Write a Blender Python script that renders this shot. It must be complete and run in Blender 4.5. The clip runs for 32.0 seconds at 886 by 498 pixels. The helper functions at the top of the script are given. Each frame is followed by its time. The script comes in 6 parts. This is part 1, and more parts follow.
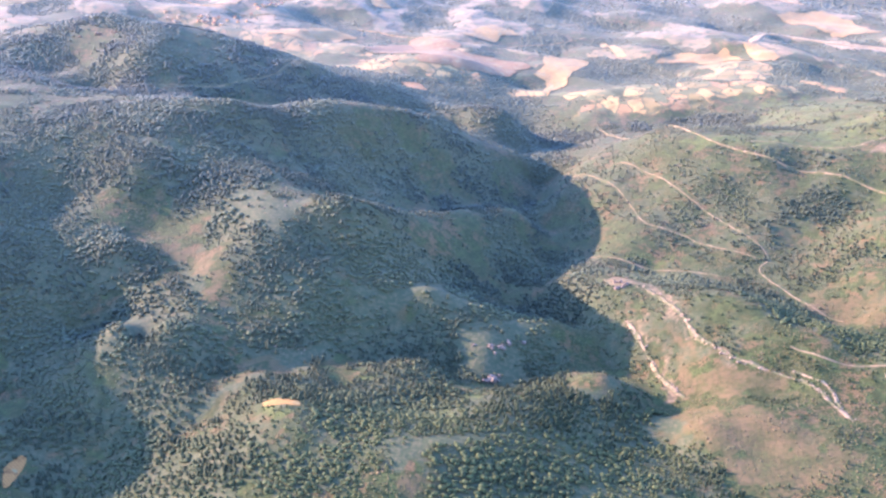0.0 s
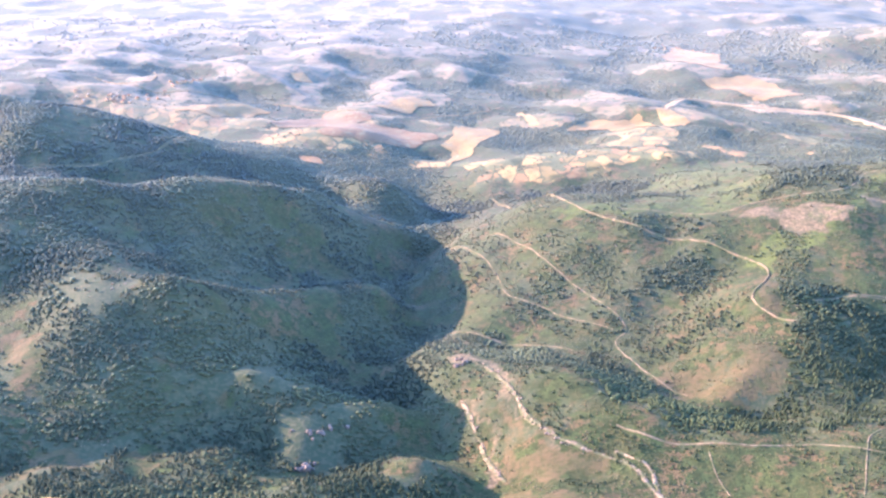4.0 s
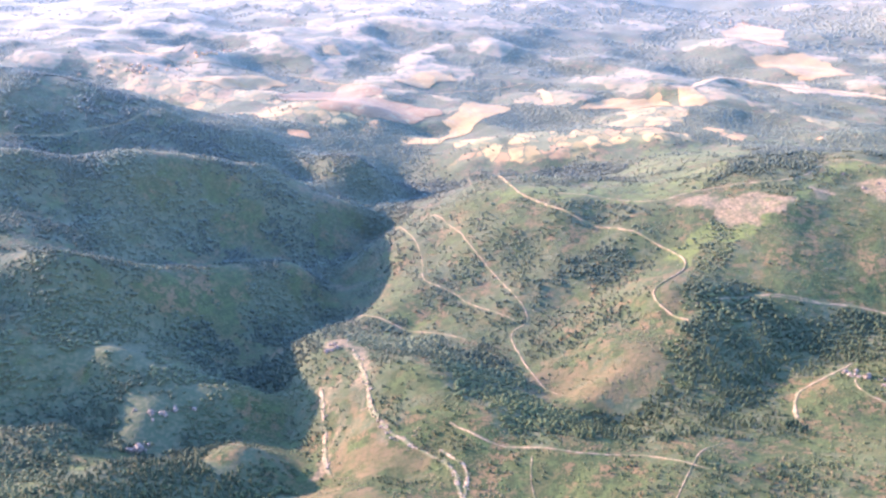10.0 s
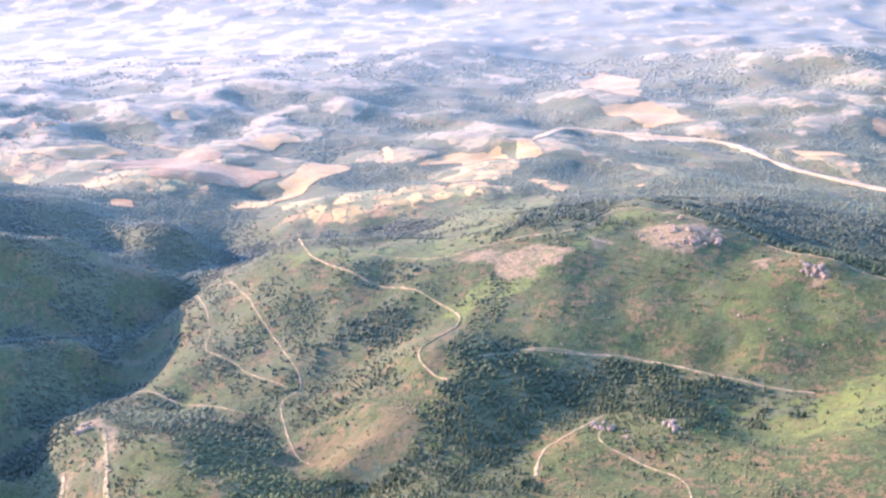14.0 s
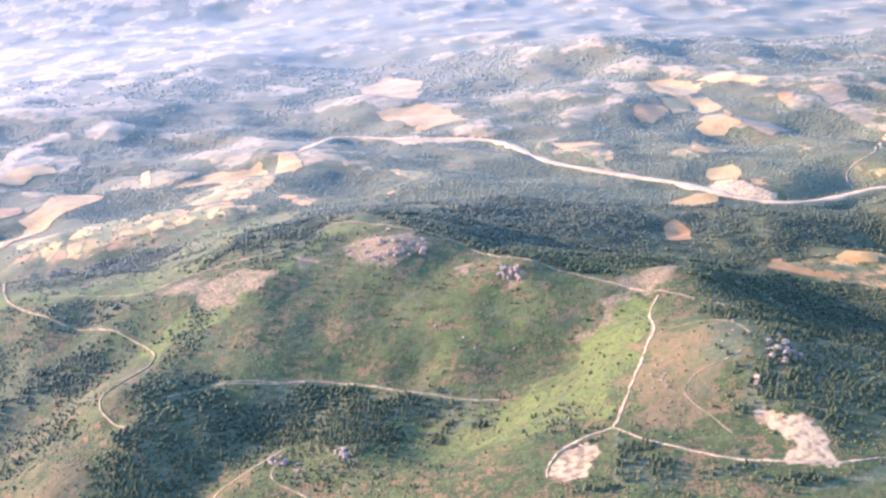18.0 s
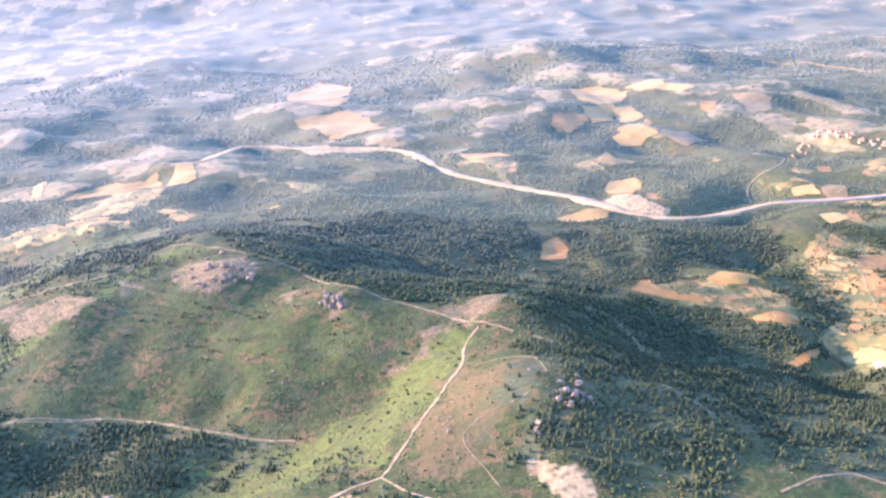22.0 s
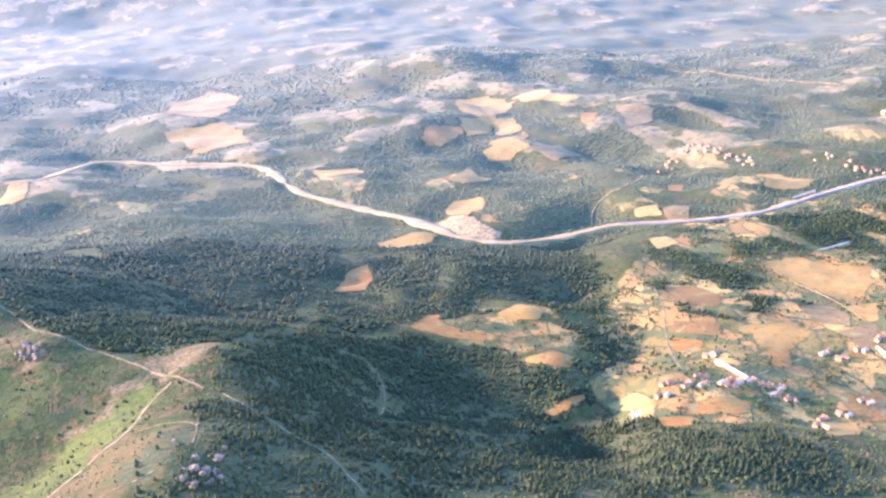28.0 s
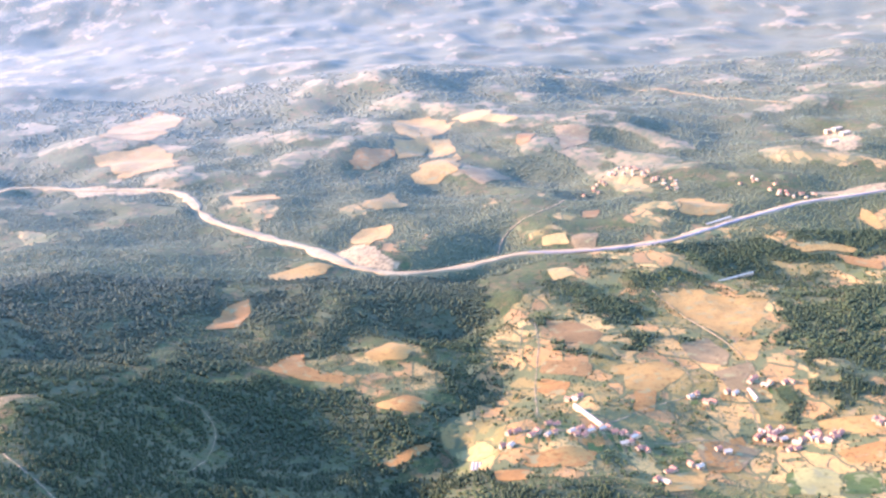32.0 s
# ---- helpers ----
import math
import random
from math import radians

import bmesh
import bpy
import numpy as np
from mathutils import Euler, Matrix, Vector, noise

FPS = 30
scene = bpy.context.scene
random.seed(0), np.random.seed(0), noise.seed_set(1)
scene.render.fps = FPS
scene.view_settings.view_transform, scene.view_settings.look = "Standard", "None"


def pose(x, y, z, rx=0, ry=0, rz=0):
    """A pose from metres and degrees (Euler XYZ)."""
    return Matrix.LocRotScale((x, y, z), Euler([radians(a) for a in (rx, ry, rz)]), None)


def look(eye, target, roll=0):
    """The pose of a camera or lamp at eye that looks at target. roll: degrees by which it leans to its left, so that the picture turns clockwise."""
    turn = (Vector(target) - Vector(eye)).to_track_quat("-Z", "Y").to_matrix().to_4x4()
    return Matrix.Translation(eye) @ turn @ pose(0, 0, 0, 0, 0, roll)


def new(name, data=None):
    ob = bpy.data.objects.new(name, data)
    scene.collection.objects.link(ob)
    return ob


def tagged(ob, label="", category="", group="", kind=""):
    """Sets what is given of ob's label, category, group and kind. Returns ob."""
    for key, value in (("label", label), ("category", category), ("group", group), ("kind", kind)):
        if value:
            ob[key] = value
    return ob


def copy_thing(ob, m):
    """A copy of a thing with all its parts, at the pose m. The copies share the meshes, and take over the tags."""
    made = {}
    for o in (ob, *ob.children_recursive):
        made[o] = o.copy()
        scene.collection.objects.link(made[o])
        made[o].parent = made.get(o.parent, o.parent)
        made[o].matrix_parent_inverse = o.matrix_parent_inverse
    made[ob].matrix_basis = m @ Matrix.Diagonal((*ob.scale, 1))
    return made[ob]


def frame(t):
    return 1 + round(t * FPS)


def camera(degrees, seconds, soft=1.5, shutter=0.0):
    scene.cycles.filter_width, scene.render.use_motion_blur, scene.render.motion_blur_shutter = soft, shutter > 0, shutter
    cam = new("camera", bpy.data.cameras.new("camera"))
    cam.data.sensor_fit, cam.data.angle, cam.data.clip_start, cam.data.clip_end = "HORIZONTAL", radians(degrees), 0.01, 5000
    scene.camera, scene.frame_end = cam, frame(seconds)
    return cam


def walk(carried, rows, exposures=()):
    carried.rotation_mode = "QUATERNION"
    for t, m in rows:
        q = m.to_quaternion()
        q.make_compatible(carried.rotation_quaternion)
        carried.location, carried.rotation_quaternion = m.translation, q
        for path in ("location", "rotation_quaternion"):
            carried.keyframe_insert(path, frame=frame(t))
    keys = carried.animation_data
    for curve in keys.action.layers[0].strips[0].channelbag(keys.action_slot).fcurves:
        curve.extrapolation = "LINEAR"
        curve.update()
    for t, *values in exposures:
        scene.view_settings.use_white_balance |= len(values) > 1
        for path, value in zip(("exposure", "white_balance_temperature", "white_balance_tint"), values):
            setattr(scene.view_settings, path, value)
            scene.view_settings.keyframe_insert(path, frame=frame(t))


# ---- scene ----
cam = camera(46.0, 32.0, soft=2.6)
# seconds, place in metres, turn in degrees
PATH = [
    (0.0, 29.87, -0.51, 418.96, 66.25, -0.99, 1.51),
    (0.5, 46.36, 4.04, 418.27, 66.65, -1.18, 1.27),
    (1.0, 62.84, 8.51, 417.62, 67.12, -1.03, 1.10),
    (1.5, 79.32, 12.88, 417.02, 67.77, -0.47, 1.06),
    (2.0, 95.80, 17.17, 416.47, 68.07, -0.26, 1.12),
    (2.5, 112.28, 21.39, 415.95, 68.30, -0.35, 1.06),
    (3.0, 128.77, 25.53, 415.46, 69.04, 0.24, 0.92),
    (3.5, 145.26, 29.62, 415.01, 69.68, 0.23, 0.57),
    (4.0, 161.76, 33.64, 414.59, 70.04, 0.11, 0.50),
    (4.5, 178.27, 37.62, 414.19, 70.34, 0.29, 0.60),
    (6.5, 244.39, 53.10, 412.81, 70.32, 0.37, 3.08),
    (7.0, 260.94, 56.89, 412.51, 69.27, 1.31, 7.04),
    (7.5, 277.52, 60.66, 412.22, 68.64, 0.71, 9.21),
    (8.0, 294.10, 64.41, 411.94, 68.30, 0.24, 9.32),
    (8.5, 310.70, 68.15, 411.66, 68.73, 0.42, 9.24),
    (9.0, 327.32, 71.87, 411.39, 68.49, 0.67, 8.72),
    (9.5, 343.96, 75.59, 411.13, 68.48, 0.59, 8.01),
    (10.0, 360.60, 79.30, 410.87, 68.61, 0.72, 7.44),
    (10.5, 377.27, 83.01, 410.61, 69.49, 1.31, 6.79),
    (11.0, 393.95, 86.72, 410.35, 69.81, 1.21, 6.50),
    (11.5, 410.66, 90.43, 410.09, 70.11, 1.47, 6.03),
    (12.0, 427.37, 94.15, 409.83, 70.42, 1.63, 5.16),
    (12.5, 444.11, 97.88, 409.57, 70.41, 1.58, 4.61),
    (13.0, 460.86, 101.61, 409.29, 71.13, 2.08, 3.55),
    (13.5, 477.63, 105.36, 409.02, 71.44, 2.00, 3.19),
    (15.5, 544.89, 120.46, 407.85, 71.49, 3.11, -2.24),
    (16.0, 561.74, 124.27, 407.54, 70.94, 3.66, -4.74),
    (16.5, 578.61, 128.09, 407.22, 70.79, 3.99, -5.79),
    (17.0, 595.50, 131.93, 406.89, 70.95, 4.09, -6.39),
    (17.5, 612.40, 135.78, 406.56, 70.94, 4.22, -6.66),
    (18.0, 629.31, 139.64, 406.22, 71.17, 4.32, -6.75),
    (18.5, 646.24, 143.52, 405.86, 71.44, 4.22, -6.79),
    (19.0, 663.18, 147.41, 405.51, 71.42, 4.39, -7.00),
    (19.5, 680.12, 151.30, 405.14, 71.51, 4.24, -7.03),
    (20.0, 697.08, 155.21, 404.77, 71.46, 4.18, -7.31),
    (20.5, 714.05, 159.12, 404.39, 71.06, 3.62, -7.37),
    (21.0, 731.02, 163.04, 404.00, 70.87, 3.62, -7.46),
    (21.5, 748.00, 166.95, 403.62, 70.94, 4.10, -7.55),
    (22.0, 764.99, 170.87, 403.22, 71.13, 3.99, -7.67),
    (22.5, 781.98, 174.79, 402.83, 71.01, 4.24, -8.01),
    (23.0, 798.97, 178.70, 402.44, 70.51, 4.05, -8.40),
    (23.5, 815.96, 182.60, 402.04, 70.58, 4.04, -8.62),
    (24.0, 832.95, 186.49, 401.65, 70.72, 4.30, -8.65),
    (24.5, 849.94, 190.36, 401.26, 70.80, 4.52, -8.85),
    (26.5, 917.82, 205.60, 399.76, 71.19, 4.50, -8.82),
    (27.0, 934.76, 209.33, 399.41, 71.13, 4.17, -9.05),
    (27.5, 951.69, 213.02, 399.07, 71.35, 4.13, -9.13),
    (28.0, 968.60, 216.65, 398.75, 71.05, 3.74, -9.11),
    (28.5, 985.50, 220.24, 398.45, 71.24, 4.31, -9.31),
    (29.0, 1002.37, 223.76, 398.17, 71.53, 4.37, -9.46),
    (29.5, 1019.22, 227.22, 397.92, 71.51, 3.90, -9.65),
    (30.0, 1036.04, 230.61, 397.69, 71.53, 3.84, -9.69),
    (30.5, 1052.83, 233.92, 397.49, 70.95, 3.63, -9.54),
    (31.0, 1069.59, 237.15, 397.32, 71.27, 3.71, -9.39),
    (31.5, 1086.31, 240.29, 397.19, 71.57, 3.90, -9.46),
    (32.0, 1103.00, 243.32, 397.09, 71.76, 4.07, -9.19),
]
walk(cam, [(t, pose(x, y, z, rx, ry, rz)) for t, x, y, z, rx, ry, rz in PATH],
     exposures=[(0.0, 3.76, 4560, 56), (4.0, 3.80, 4535, 50), (8.0, 3.88, 4530, 51), (12.0, 3.86, 4570, 50), (16.0, 3.74, 4575, 51), (24.0, 3.74, 4580, 50), (32.0, 3.74, 4605, 47)])

# ---- light: a low sun ahead and to the side, and a clear sky ----
SUN_FROM = Vector((-0.94, 0.33, 0.0)).normalized()
SUN_HIGH = radians(17.2)
world = bpy.data.worlds.new("sky")
scene.world = world
world.use_nodes = True
sky = world.node_tree.nodes.new("ShaderNodeTexSky")
sky.sky_type, sky.sun_disc = "NISHITA", False
sky.sun_elevation, sky.sun_rotation = SUN_HIGH, math.atan2(SUN_FROM.x, SUN_FROM.y)
sky.air_density, sky.dust_density, sky.ozone_density = 1.8, 0.4, 3.0
back = world.node_tree.nodes["Background"]
back.inputs["Strength"].default_value = 0.15
world.node_tree.links.new(sky.outputs["Color"], back.inputs["Color"])
sun = new("sun", bpy.data.lights.new("sun", "SUN"))
sun.data.energy, sun.data.angle, sun.data.color = 4.2, radians(0.6), (1.0, 0.665, 0.27)
beam = SUN_FROM * math.cos(SUN_HIGH) + Vector((0, 0, math.sin(SUN_HIGH)))
sun.matrix_world = look(beam * 3000 + Vector((600, 1000, 0)), (600, 1000, 0))

# ---- lie of the land: knolls, crests, banks and hollows as (x, y, height) ----
GORGE_WEST_A = [
    (-13, 529, 54), (-44, 552, 50), (42, 559, 48), (-79, 574, 54), (65, 585, 41), (-146, 600, 24), (3, 610, 27),
    (-114, 636, 36), (31, 644, 27), (-54, 648, 23), (105, 652, 18), (92, 654, 22), (-96, 658, 26), (-91, 666, 23),
    (51, 672, 9), (-38, 677, 24), (-10, 678, 27), (82, 679, 5), (-192, 690, 49), (17, 695, 10), (-222, 701, 40),
    (55, 716, 22), (56, 718, 20), (-150, 722, 40), (-92, 729, 45), (-65, 734, 35), (-53, 741, 39), (33, 743, 29),
    (-12, 745, 22), (-22, 747, 25),
]
GORGE_WEST_B = [
    (113, 763, 20), (91, 763, 22), (68, 767, 23), (-34, 773, 47), (46, 774, 30), (-199, 775, 46), (-78, 776, 59),
    (-168, 778, 59), (27, 778, 34), (-136, 782, 66), (-1, 784, 38), (-5, 786, 42), (-52, 786, 51), (-121, 806, 76),
    (-259, 806, 60), (-93, 810, 66), (-184, 826, 61), (-74, 840, 92), (-250, 847, 53), (-209, 851, 62), (-176, 854, 75),
    (-46, 880, 71), (-134, 881, 86), (-24, 913, 54), (-166, 916, 86), (-271, 916, 95), (1, 950, 38), (29, 977, 31),
    (-341, 985, 105), (-120, 1009, 61),
]
GORGE_WEST_C = [
    (-103, 1011, 65), (93, 1014, 15), (70, 1016, 21), (-198, 1025, 90), (-143, 1044, 79), (-217, 1065, 114), (-129, 1134, 98),
    (-82, 1140, 90), (-37, 1164, 79), (-39, 1177, 74), (2, 1209, 51), (0, 1220, 57), (26, 1228, 36), (64, 1258, 11),
    (-246, 1262, 81), (-379, 1280, 117), (119, 1289, -10), (103, 1290, -11), (-221, 1327, 84), (16, 1327, 6), (-372, 1338, 125),
    (86, 1351, 23), (41, 1364, 28), (-184, 1386, 80),
]
GORGE_EAST_A = [
    (232, 588, 23), (246, 604, 30), (196, 605, 24), (229, 643, 23), (256, 655, 22), (139, 657, 19), (311, 668, 35),
    (285, 670, 34), (126, 672, 22), (140, 673, 24), (266, 685, 33), (276, 686, 34), (292, 700, 43), (223, 706, 28),
    (320, 709, 44), (285, 731, 44), (288, 734, 41), (235, 737, 35), (234, 746, 39), (178, 748, 14), (262, 752, 48),
    (301, 754, 36), (233, 779, 44), (198, 783, 32), (143, 816, 15), (172, 818, 30), (280, 855, 13), (121, 868, 5),
    (311, 901, 15), (215, 920, -3),
]
GORGE_EAST_B = [
    (150, 926, -2), (312, 954, 29), (161, 958, -8), (195, 964, 7), (275, 1015, 34), (262, 1068, 48), (186, 1082, 22),
    (222, 1088, 33), (306, 1104, 71), (148, 1123, 7), (236, 1126, 51), (195, 1134, 28), (233, 1149, 48), (180, 1167, 23),
    (258, 1180, 60), (159, 1294, -8),
]
LONG_RIDGE_A = [
    (356, 618, 32), (446, 656, 54), (562, 658, 60), (477, 665, 49), (529, 666, 50), (352, 671, 44), (385, 699, 38),
    (439, 715, 37), (593, 723, 50), (483, 741, 33), (559, 741, 48), (396, 742, 20), (559, 748, 51), (534, 752, 45),
    (626, 758, 64), (602, 768, 60), (352, 779, 17), (519, 779, 35), (383, 779, 33), (466, 793, 45), (379, 795, 27),
    (424, 802, 44), (390, 820, 39), (347, 825, 21), (332, 826, 16), (554, 829, 38), (498, 830, 47), (503, 833, 50),
    (451, 846, 56), (439, 858, 51),
]
LONG_RIDGE_B = [
    (544, 859, 43), (435, 862, 54), (479, 865, 56), (414, 870, 45), (561, 883, 51), (427, 885, 60), (475, 888, 63),
    (501, 894, 56), (529, 895, 59), (617, 913, 61), (361, 923, 25), (520, 925, 64), (613, 942, 74), (599, 947, 71),
    (550, 948, 76), (352, 970, 40), (423, 975, 51), (566, 1000, 88), (330, 1010, 45), (557, 1012, 96), (415, 1021, 69),
    (341, 1023, 56), (600, 1024, 96), (548, 1027, 97), (386, 1038, 63), (355, 1061, 73), (625, 1152, 107), (613, 1157, 100),
    (510, 1166, 92), (468, 1168, 71),
]
LONG_RIDGE_C = [
    (424, 1266, 41), (337, 1410, 0),
]
SADDLE_A = [
    (941, 662, 89), (879, 669, 94), (933, 675, 96), (952, 677, 96), (691, 681, 74), (924, 692, 101), (782, 700, 86),
    (892, 713, 106), (715, 713, 76), (864, 714, 102), (694, 715, 67), (944, 734, 97), (883, 740, 114), (952, 742, 98),
    (889, 757, 110), (646, 774, 52), (877, 781, 108), (719, 803, 49), (661, 809, 40), (724, 820, 53), (650, 843, 51),
    (740, 861, 60), (784, 863, 63), (697, 872, 64), (669, 881, 53), (813, 884, 78), (784, 898, 81), (656, 903, 65),
    (862, 911, 91), (903, 919, 98),
]
SADDLE_B = [
    (916, 928, 94), (745, 937, 85), (740, 952, 94), (761, 958, 99), (772, 962, 105), (650, 965, 78), (796, 968, 99),
    (665, 991, 95), (704, 998, 93), (667, 1034, 109), (773, 1075, 84), (728, 1080, 102), (822, 1143, 55), (886, 1157, 33),
    (663, 1194, 97), (840, 1206, 38), (929, 1216, 21), (914, 1244, 25), (710, 1253, 67), (795, 1269, 45), (957, 1333, 16),
    (792, 1334, 47), (927, 1411, 12),
]
FARM_BASIN_A = [
    (1027, 654, 83), (975, 659, 92), (977, 699, 93), (1043, 700, 76), (1010, 703, 80), (996, 769, 78), (1226, 776, 41),
    (961, 782, 87), (1005, 798, 72), (1044, 824, 51), (1081, 827, 43), (1051, 838, 51), (1081, 847, 38), (1143, 851, 10),
    (1132, 890, 13), (1208, 910, 4), (1170, 960, -1), (1169, 1021, 9), (1239, 1031, -13), (1002, 1071, 31),
    (1225, 1072, -9), (1003, 1084, 24), (1143, 1120, 2), (1158, 1128, 0), (1060, 1128, 12), (1166, 1141, 6), (960, 1154, 26),
    (1168, 1160, 2), (1133, 1213, -7),
]
FARM_BASIN_B = [
    (1102, 1219, 0), (1087, 1223, -4), (1035, 1237, -1), (1055, 1244, 5), (1213, 1251, -20), (1140, 1270, 0), (1009, 1301, -1),
    (1014, 1316, 2), (1225, 1323, -14), (1091, 1336, -2), (1064, 1347, -8), (239, 1435, -2), (192, 1445, -5), (319, 1447, 13),
    (509, 1454, 28), (-94, 1458, 41), (828, 1464, 26), (-32, 1466, 14), (425, 1469, 23), (385, 1472, 23), (474, 1479, 37),
    (-100, 1489, 30), (686, 1492, 22),
]
FARM_NORTH = [
    (1366, 882, -9), (1388, 921, -11), (1439, 930, -20), (1241, 959, 9), (1460, 1010, -7), (1336, 1012, -4), (1261, 1097, -17),
    (1518, 1098, -16), (1315, 1128, -3), (1540, 1142, -15), (1312, 1179, -4), (1448, 1201, -21), (1362, 1224, -11), (1248, 1243, -35),
    (1449, 1310, -17), (1606, 1315, -34), (1391, 1348, -16), (1306, 1388, -25), (1542, 1410, -18), (1294, 1421, -42), (1665, 1509, -30),
    (1018, 1529, -14), (1263, 1531, -12), (1186, 1537, -11), (1377, 1543, -37), (1399, 1544, -24), (1689, 1550, -28), (1151, 1562, -24),
    (1108, 1568, -17), (1590, 1612, -24),
]
FAR_VALE_A = [
    (-294, 1502, 77), (226, 1513, 11), (794, 1562, 20), (129, 1600, -10), (870, 1626, -9), (-18, 1641, 21), (303, 1647, -8),
    (712, 1653, 3), (140, 1672, -10), (389, 1708, -6), (597, 1739, 7), (624, 1741, -2), (-124, 1752, 16), (85, 1780, -4),
    (496, 1802, -3), (405, 1835, -12), (828, 1836, -20), (499, 1837, -6), (374, 1847, -2), (-251, 1849, 21), (527, 1868, 12),
    (-31, 1888, 4), (292, 1905, -7), (-459, 1922, 42), (212, 1938, -21), (621, 1948, -8), (358, 1960, -7), (841, 1975, -25),
    (-388, 1978, 27), (782, 2012, -18),
]
FAR_VALE_B = [
    (862, 2045, -15), (-399, 2046, 46), (-414, 2085, 23), (855, 2088, -17), (-156, 2170, 13), (-306, 2194, 21), (213, 2204, -18),
    (623, 2229, -49), (-333, 2289, 25), (294, 2344, -22), (701, 2346, -21), (448, 2364, -33), (-81, 2424, 8), (94, 2500, 10),
    (538, 2586, -39), (673, 2888, -41), (764, 2892, -49), (711, 3139, -61), (325, 3324, 2),
]
FAR_HILLS = [
    (954, 1667, -22), (960, 1715, -26), (1095, 1734, -19), (1564, 1775, -62), (940, 1834, -15), (1692, 1874, -41), (1218, 1878, -39),
    (1916, 1912, -43), (2052, 1946, -52), (984, 1971, -26), (1712, 2026, -56), (1244, 2117, -32), (1092, 2125, -17), (1935, 2143, -72),
    (1631, 2174, -30), (966, 2336, -36), (1492, 2380, -23), (2193, 2400, -58), (1674, 2416, -43), (1182, 2428, -26), (1249, 2624, -44),
    (2033, 2656, -82), (1333, 2833, 19), (1308, 2865, 16), (1090, 2997, -36), (1835, 3068, -66), (1080, 3343, -22), (2804, 3582, -110),
]

# beds of the streams, hidden hollows, the country out of view, and a far rim
HOLLOWS_A = [
    (945, 925, 68), (985, 940, 42), (1020, 945, 24), (1060, 950, 10), (1100, 955, 2), (1140, 965, -4), (1020, 1000, 20), (1060, 1012, 9),
    (130, 1640, -20), (108, 1430, -24), (128, 1350, -22), (118, 1210, -24), (122, 1140, -22), (124, 1060, -22), (122, 980, -22),
    (98, 920, -18), (100, 860, -14), (122, 805, -12), (150, 745, -6), (172, 712, -4), (190, 660, 2), (178, 600, 10),
    (15, 865, 10), (55, 890, -6), (-70, 1060, 42), (-10, 1055, 14), (40, 1095, -4), (85, 1130, -18), (-170, 1200, 58),
    (-70, 1270, 34), (-20, 1290, 20), (100, 722, 4), (-40, 700, 12), (-210, 690, 30), (-430, 1580, 14), (-350, 1720, 10),
    (-290, 1580, 8), (-540, 1780, 16),
]
HOLLOWS_B = [
    (-240, 1850, 6), (-300, 1950, 18), (-260, 1220, 66), (-420, 1230, 72), (-260, 740, 14), (-330, 650, 8), (-210, 570, 2),
    (1150, 900, -8), (1200, 955, -15), 
    (330, 770, 22), (440, 800, 42), (-473, 1180, 102), (-358, 1110, 103),
    (-210, 1120, 92), (2, 1180, 56), (57, 1200, 25), (106, 1220, 0), (-84, 900, 65), (-46, 945, 39), (-3, 985, 21),
    (98, 1030, 0), (5, 770, 46),
]
HOLLOWS_AND_SHADE_RIDGE = [
    (-151, 610, 30), (-138, 650, 28), (-74, 652, 29), (8, 685, 23), (-218, 690, 47), (-208, 765, 46), (-564, 1420, 113),
    (-465, 1420, 133), (-357, 1430, 112), (-254, 1420, 92), (-189, 1400, 70), (-490, 1290, 84), (-30, 575, 48), (-340, 900, 66),
    # first two: unseen ridge added west of view to shade the slope below
    (-475, 770, 115), (-440, 640, 105), (-700, 1500, 70), (-900, 1000, 80), (-700, 600, 50), (-500, 350, 40), (0, 380, 30),
    (400, 420, 40), (800, 400, 60), (1200, 430, 60), (1700, 500, 20), (1900, 900, 0), (2200, 1400, -40), (2700, 2200, -60),
    (3400, 2900, -70), (-1100, 2200, 30),
]
HOLLOWS_D = [
    # points at y 4900: rim raised to fill the top of the camera's view
    (-1400, 3000, 10), (-700, 3000, 0), (-200, 3200, -5), (3900, 3700, -60), (-1900, 4000, 30), (-1000, 4300, 40), (-2100, 4900, 190),
    (-900, 4900, 190), (300, 4300, 0), (400, 4900, 190), (1400, 4200, -10), (1500, 4900, 190), (2500, 4350, -10), (2700, 4900, 200),
    (3400, 4300, 0), (3900, 4900, 200), (4400, 4300, 60), (-1500, 0, 50), (-600, -400, 45), (300, -400, 40), (1200, -300, 50),
    (2100, 0, 40), (3300, 900, 0),
]


def lattice(ix, iy, seed):
    h = (ix.astype(np.int64) * 374761393 + iy.astype(np.int64) * 668265263 + seed * 974711) & 0x7FFFFFFF
    h = ((h ^ (h >> 13)) * 1274126177) & 0x7FFFFFFF
    return ((h ^ (h >> 16)) & 0xFFFF) / 65535.0


def grain(x, y, size, seed=0):
    """Smooth value noise from 0 to 1, with bumps about size metres wide."""
    u, v = np.asarray(x, float) / size, np.asarray(y, float) / size
    iu, iv = np.floor(u), np.floor(v)
    fu, fv = u - iu, v - iv
    fu, fv = fu * fu * (3 - 2 * fu), fv * fv * (3 - 2 * fv)
    a = lattice(iu, iv, seed) * (1 - fu) + lattice(iu + 1, iv, seed) * fu
    b = lattice(iu, iv + 1, seed) * (1 - fu) + lattice(iu + 1, iv + 1, seed) * fu
    return a * (1 - fv) + b * fv


def rough(x, y, size, octaves=4, seed=0):
    total, gain, norm = 0.0, 1.0, 0.0
    for k in range(octaves):
        c, s = math.cos(0.6 * k), math.sin(0.6 * k)
        total = total + gain * grain(c * x + s * y, c * y - s * x, size / 2 ** k, seed + 7 * k)
        norm += gain
        gain *= 0.5
    return total / norm


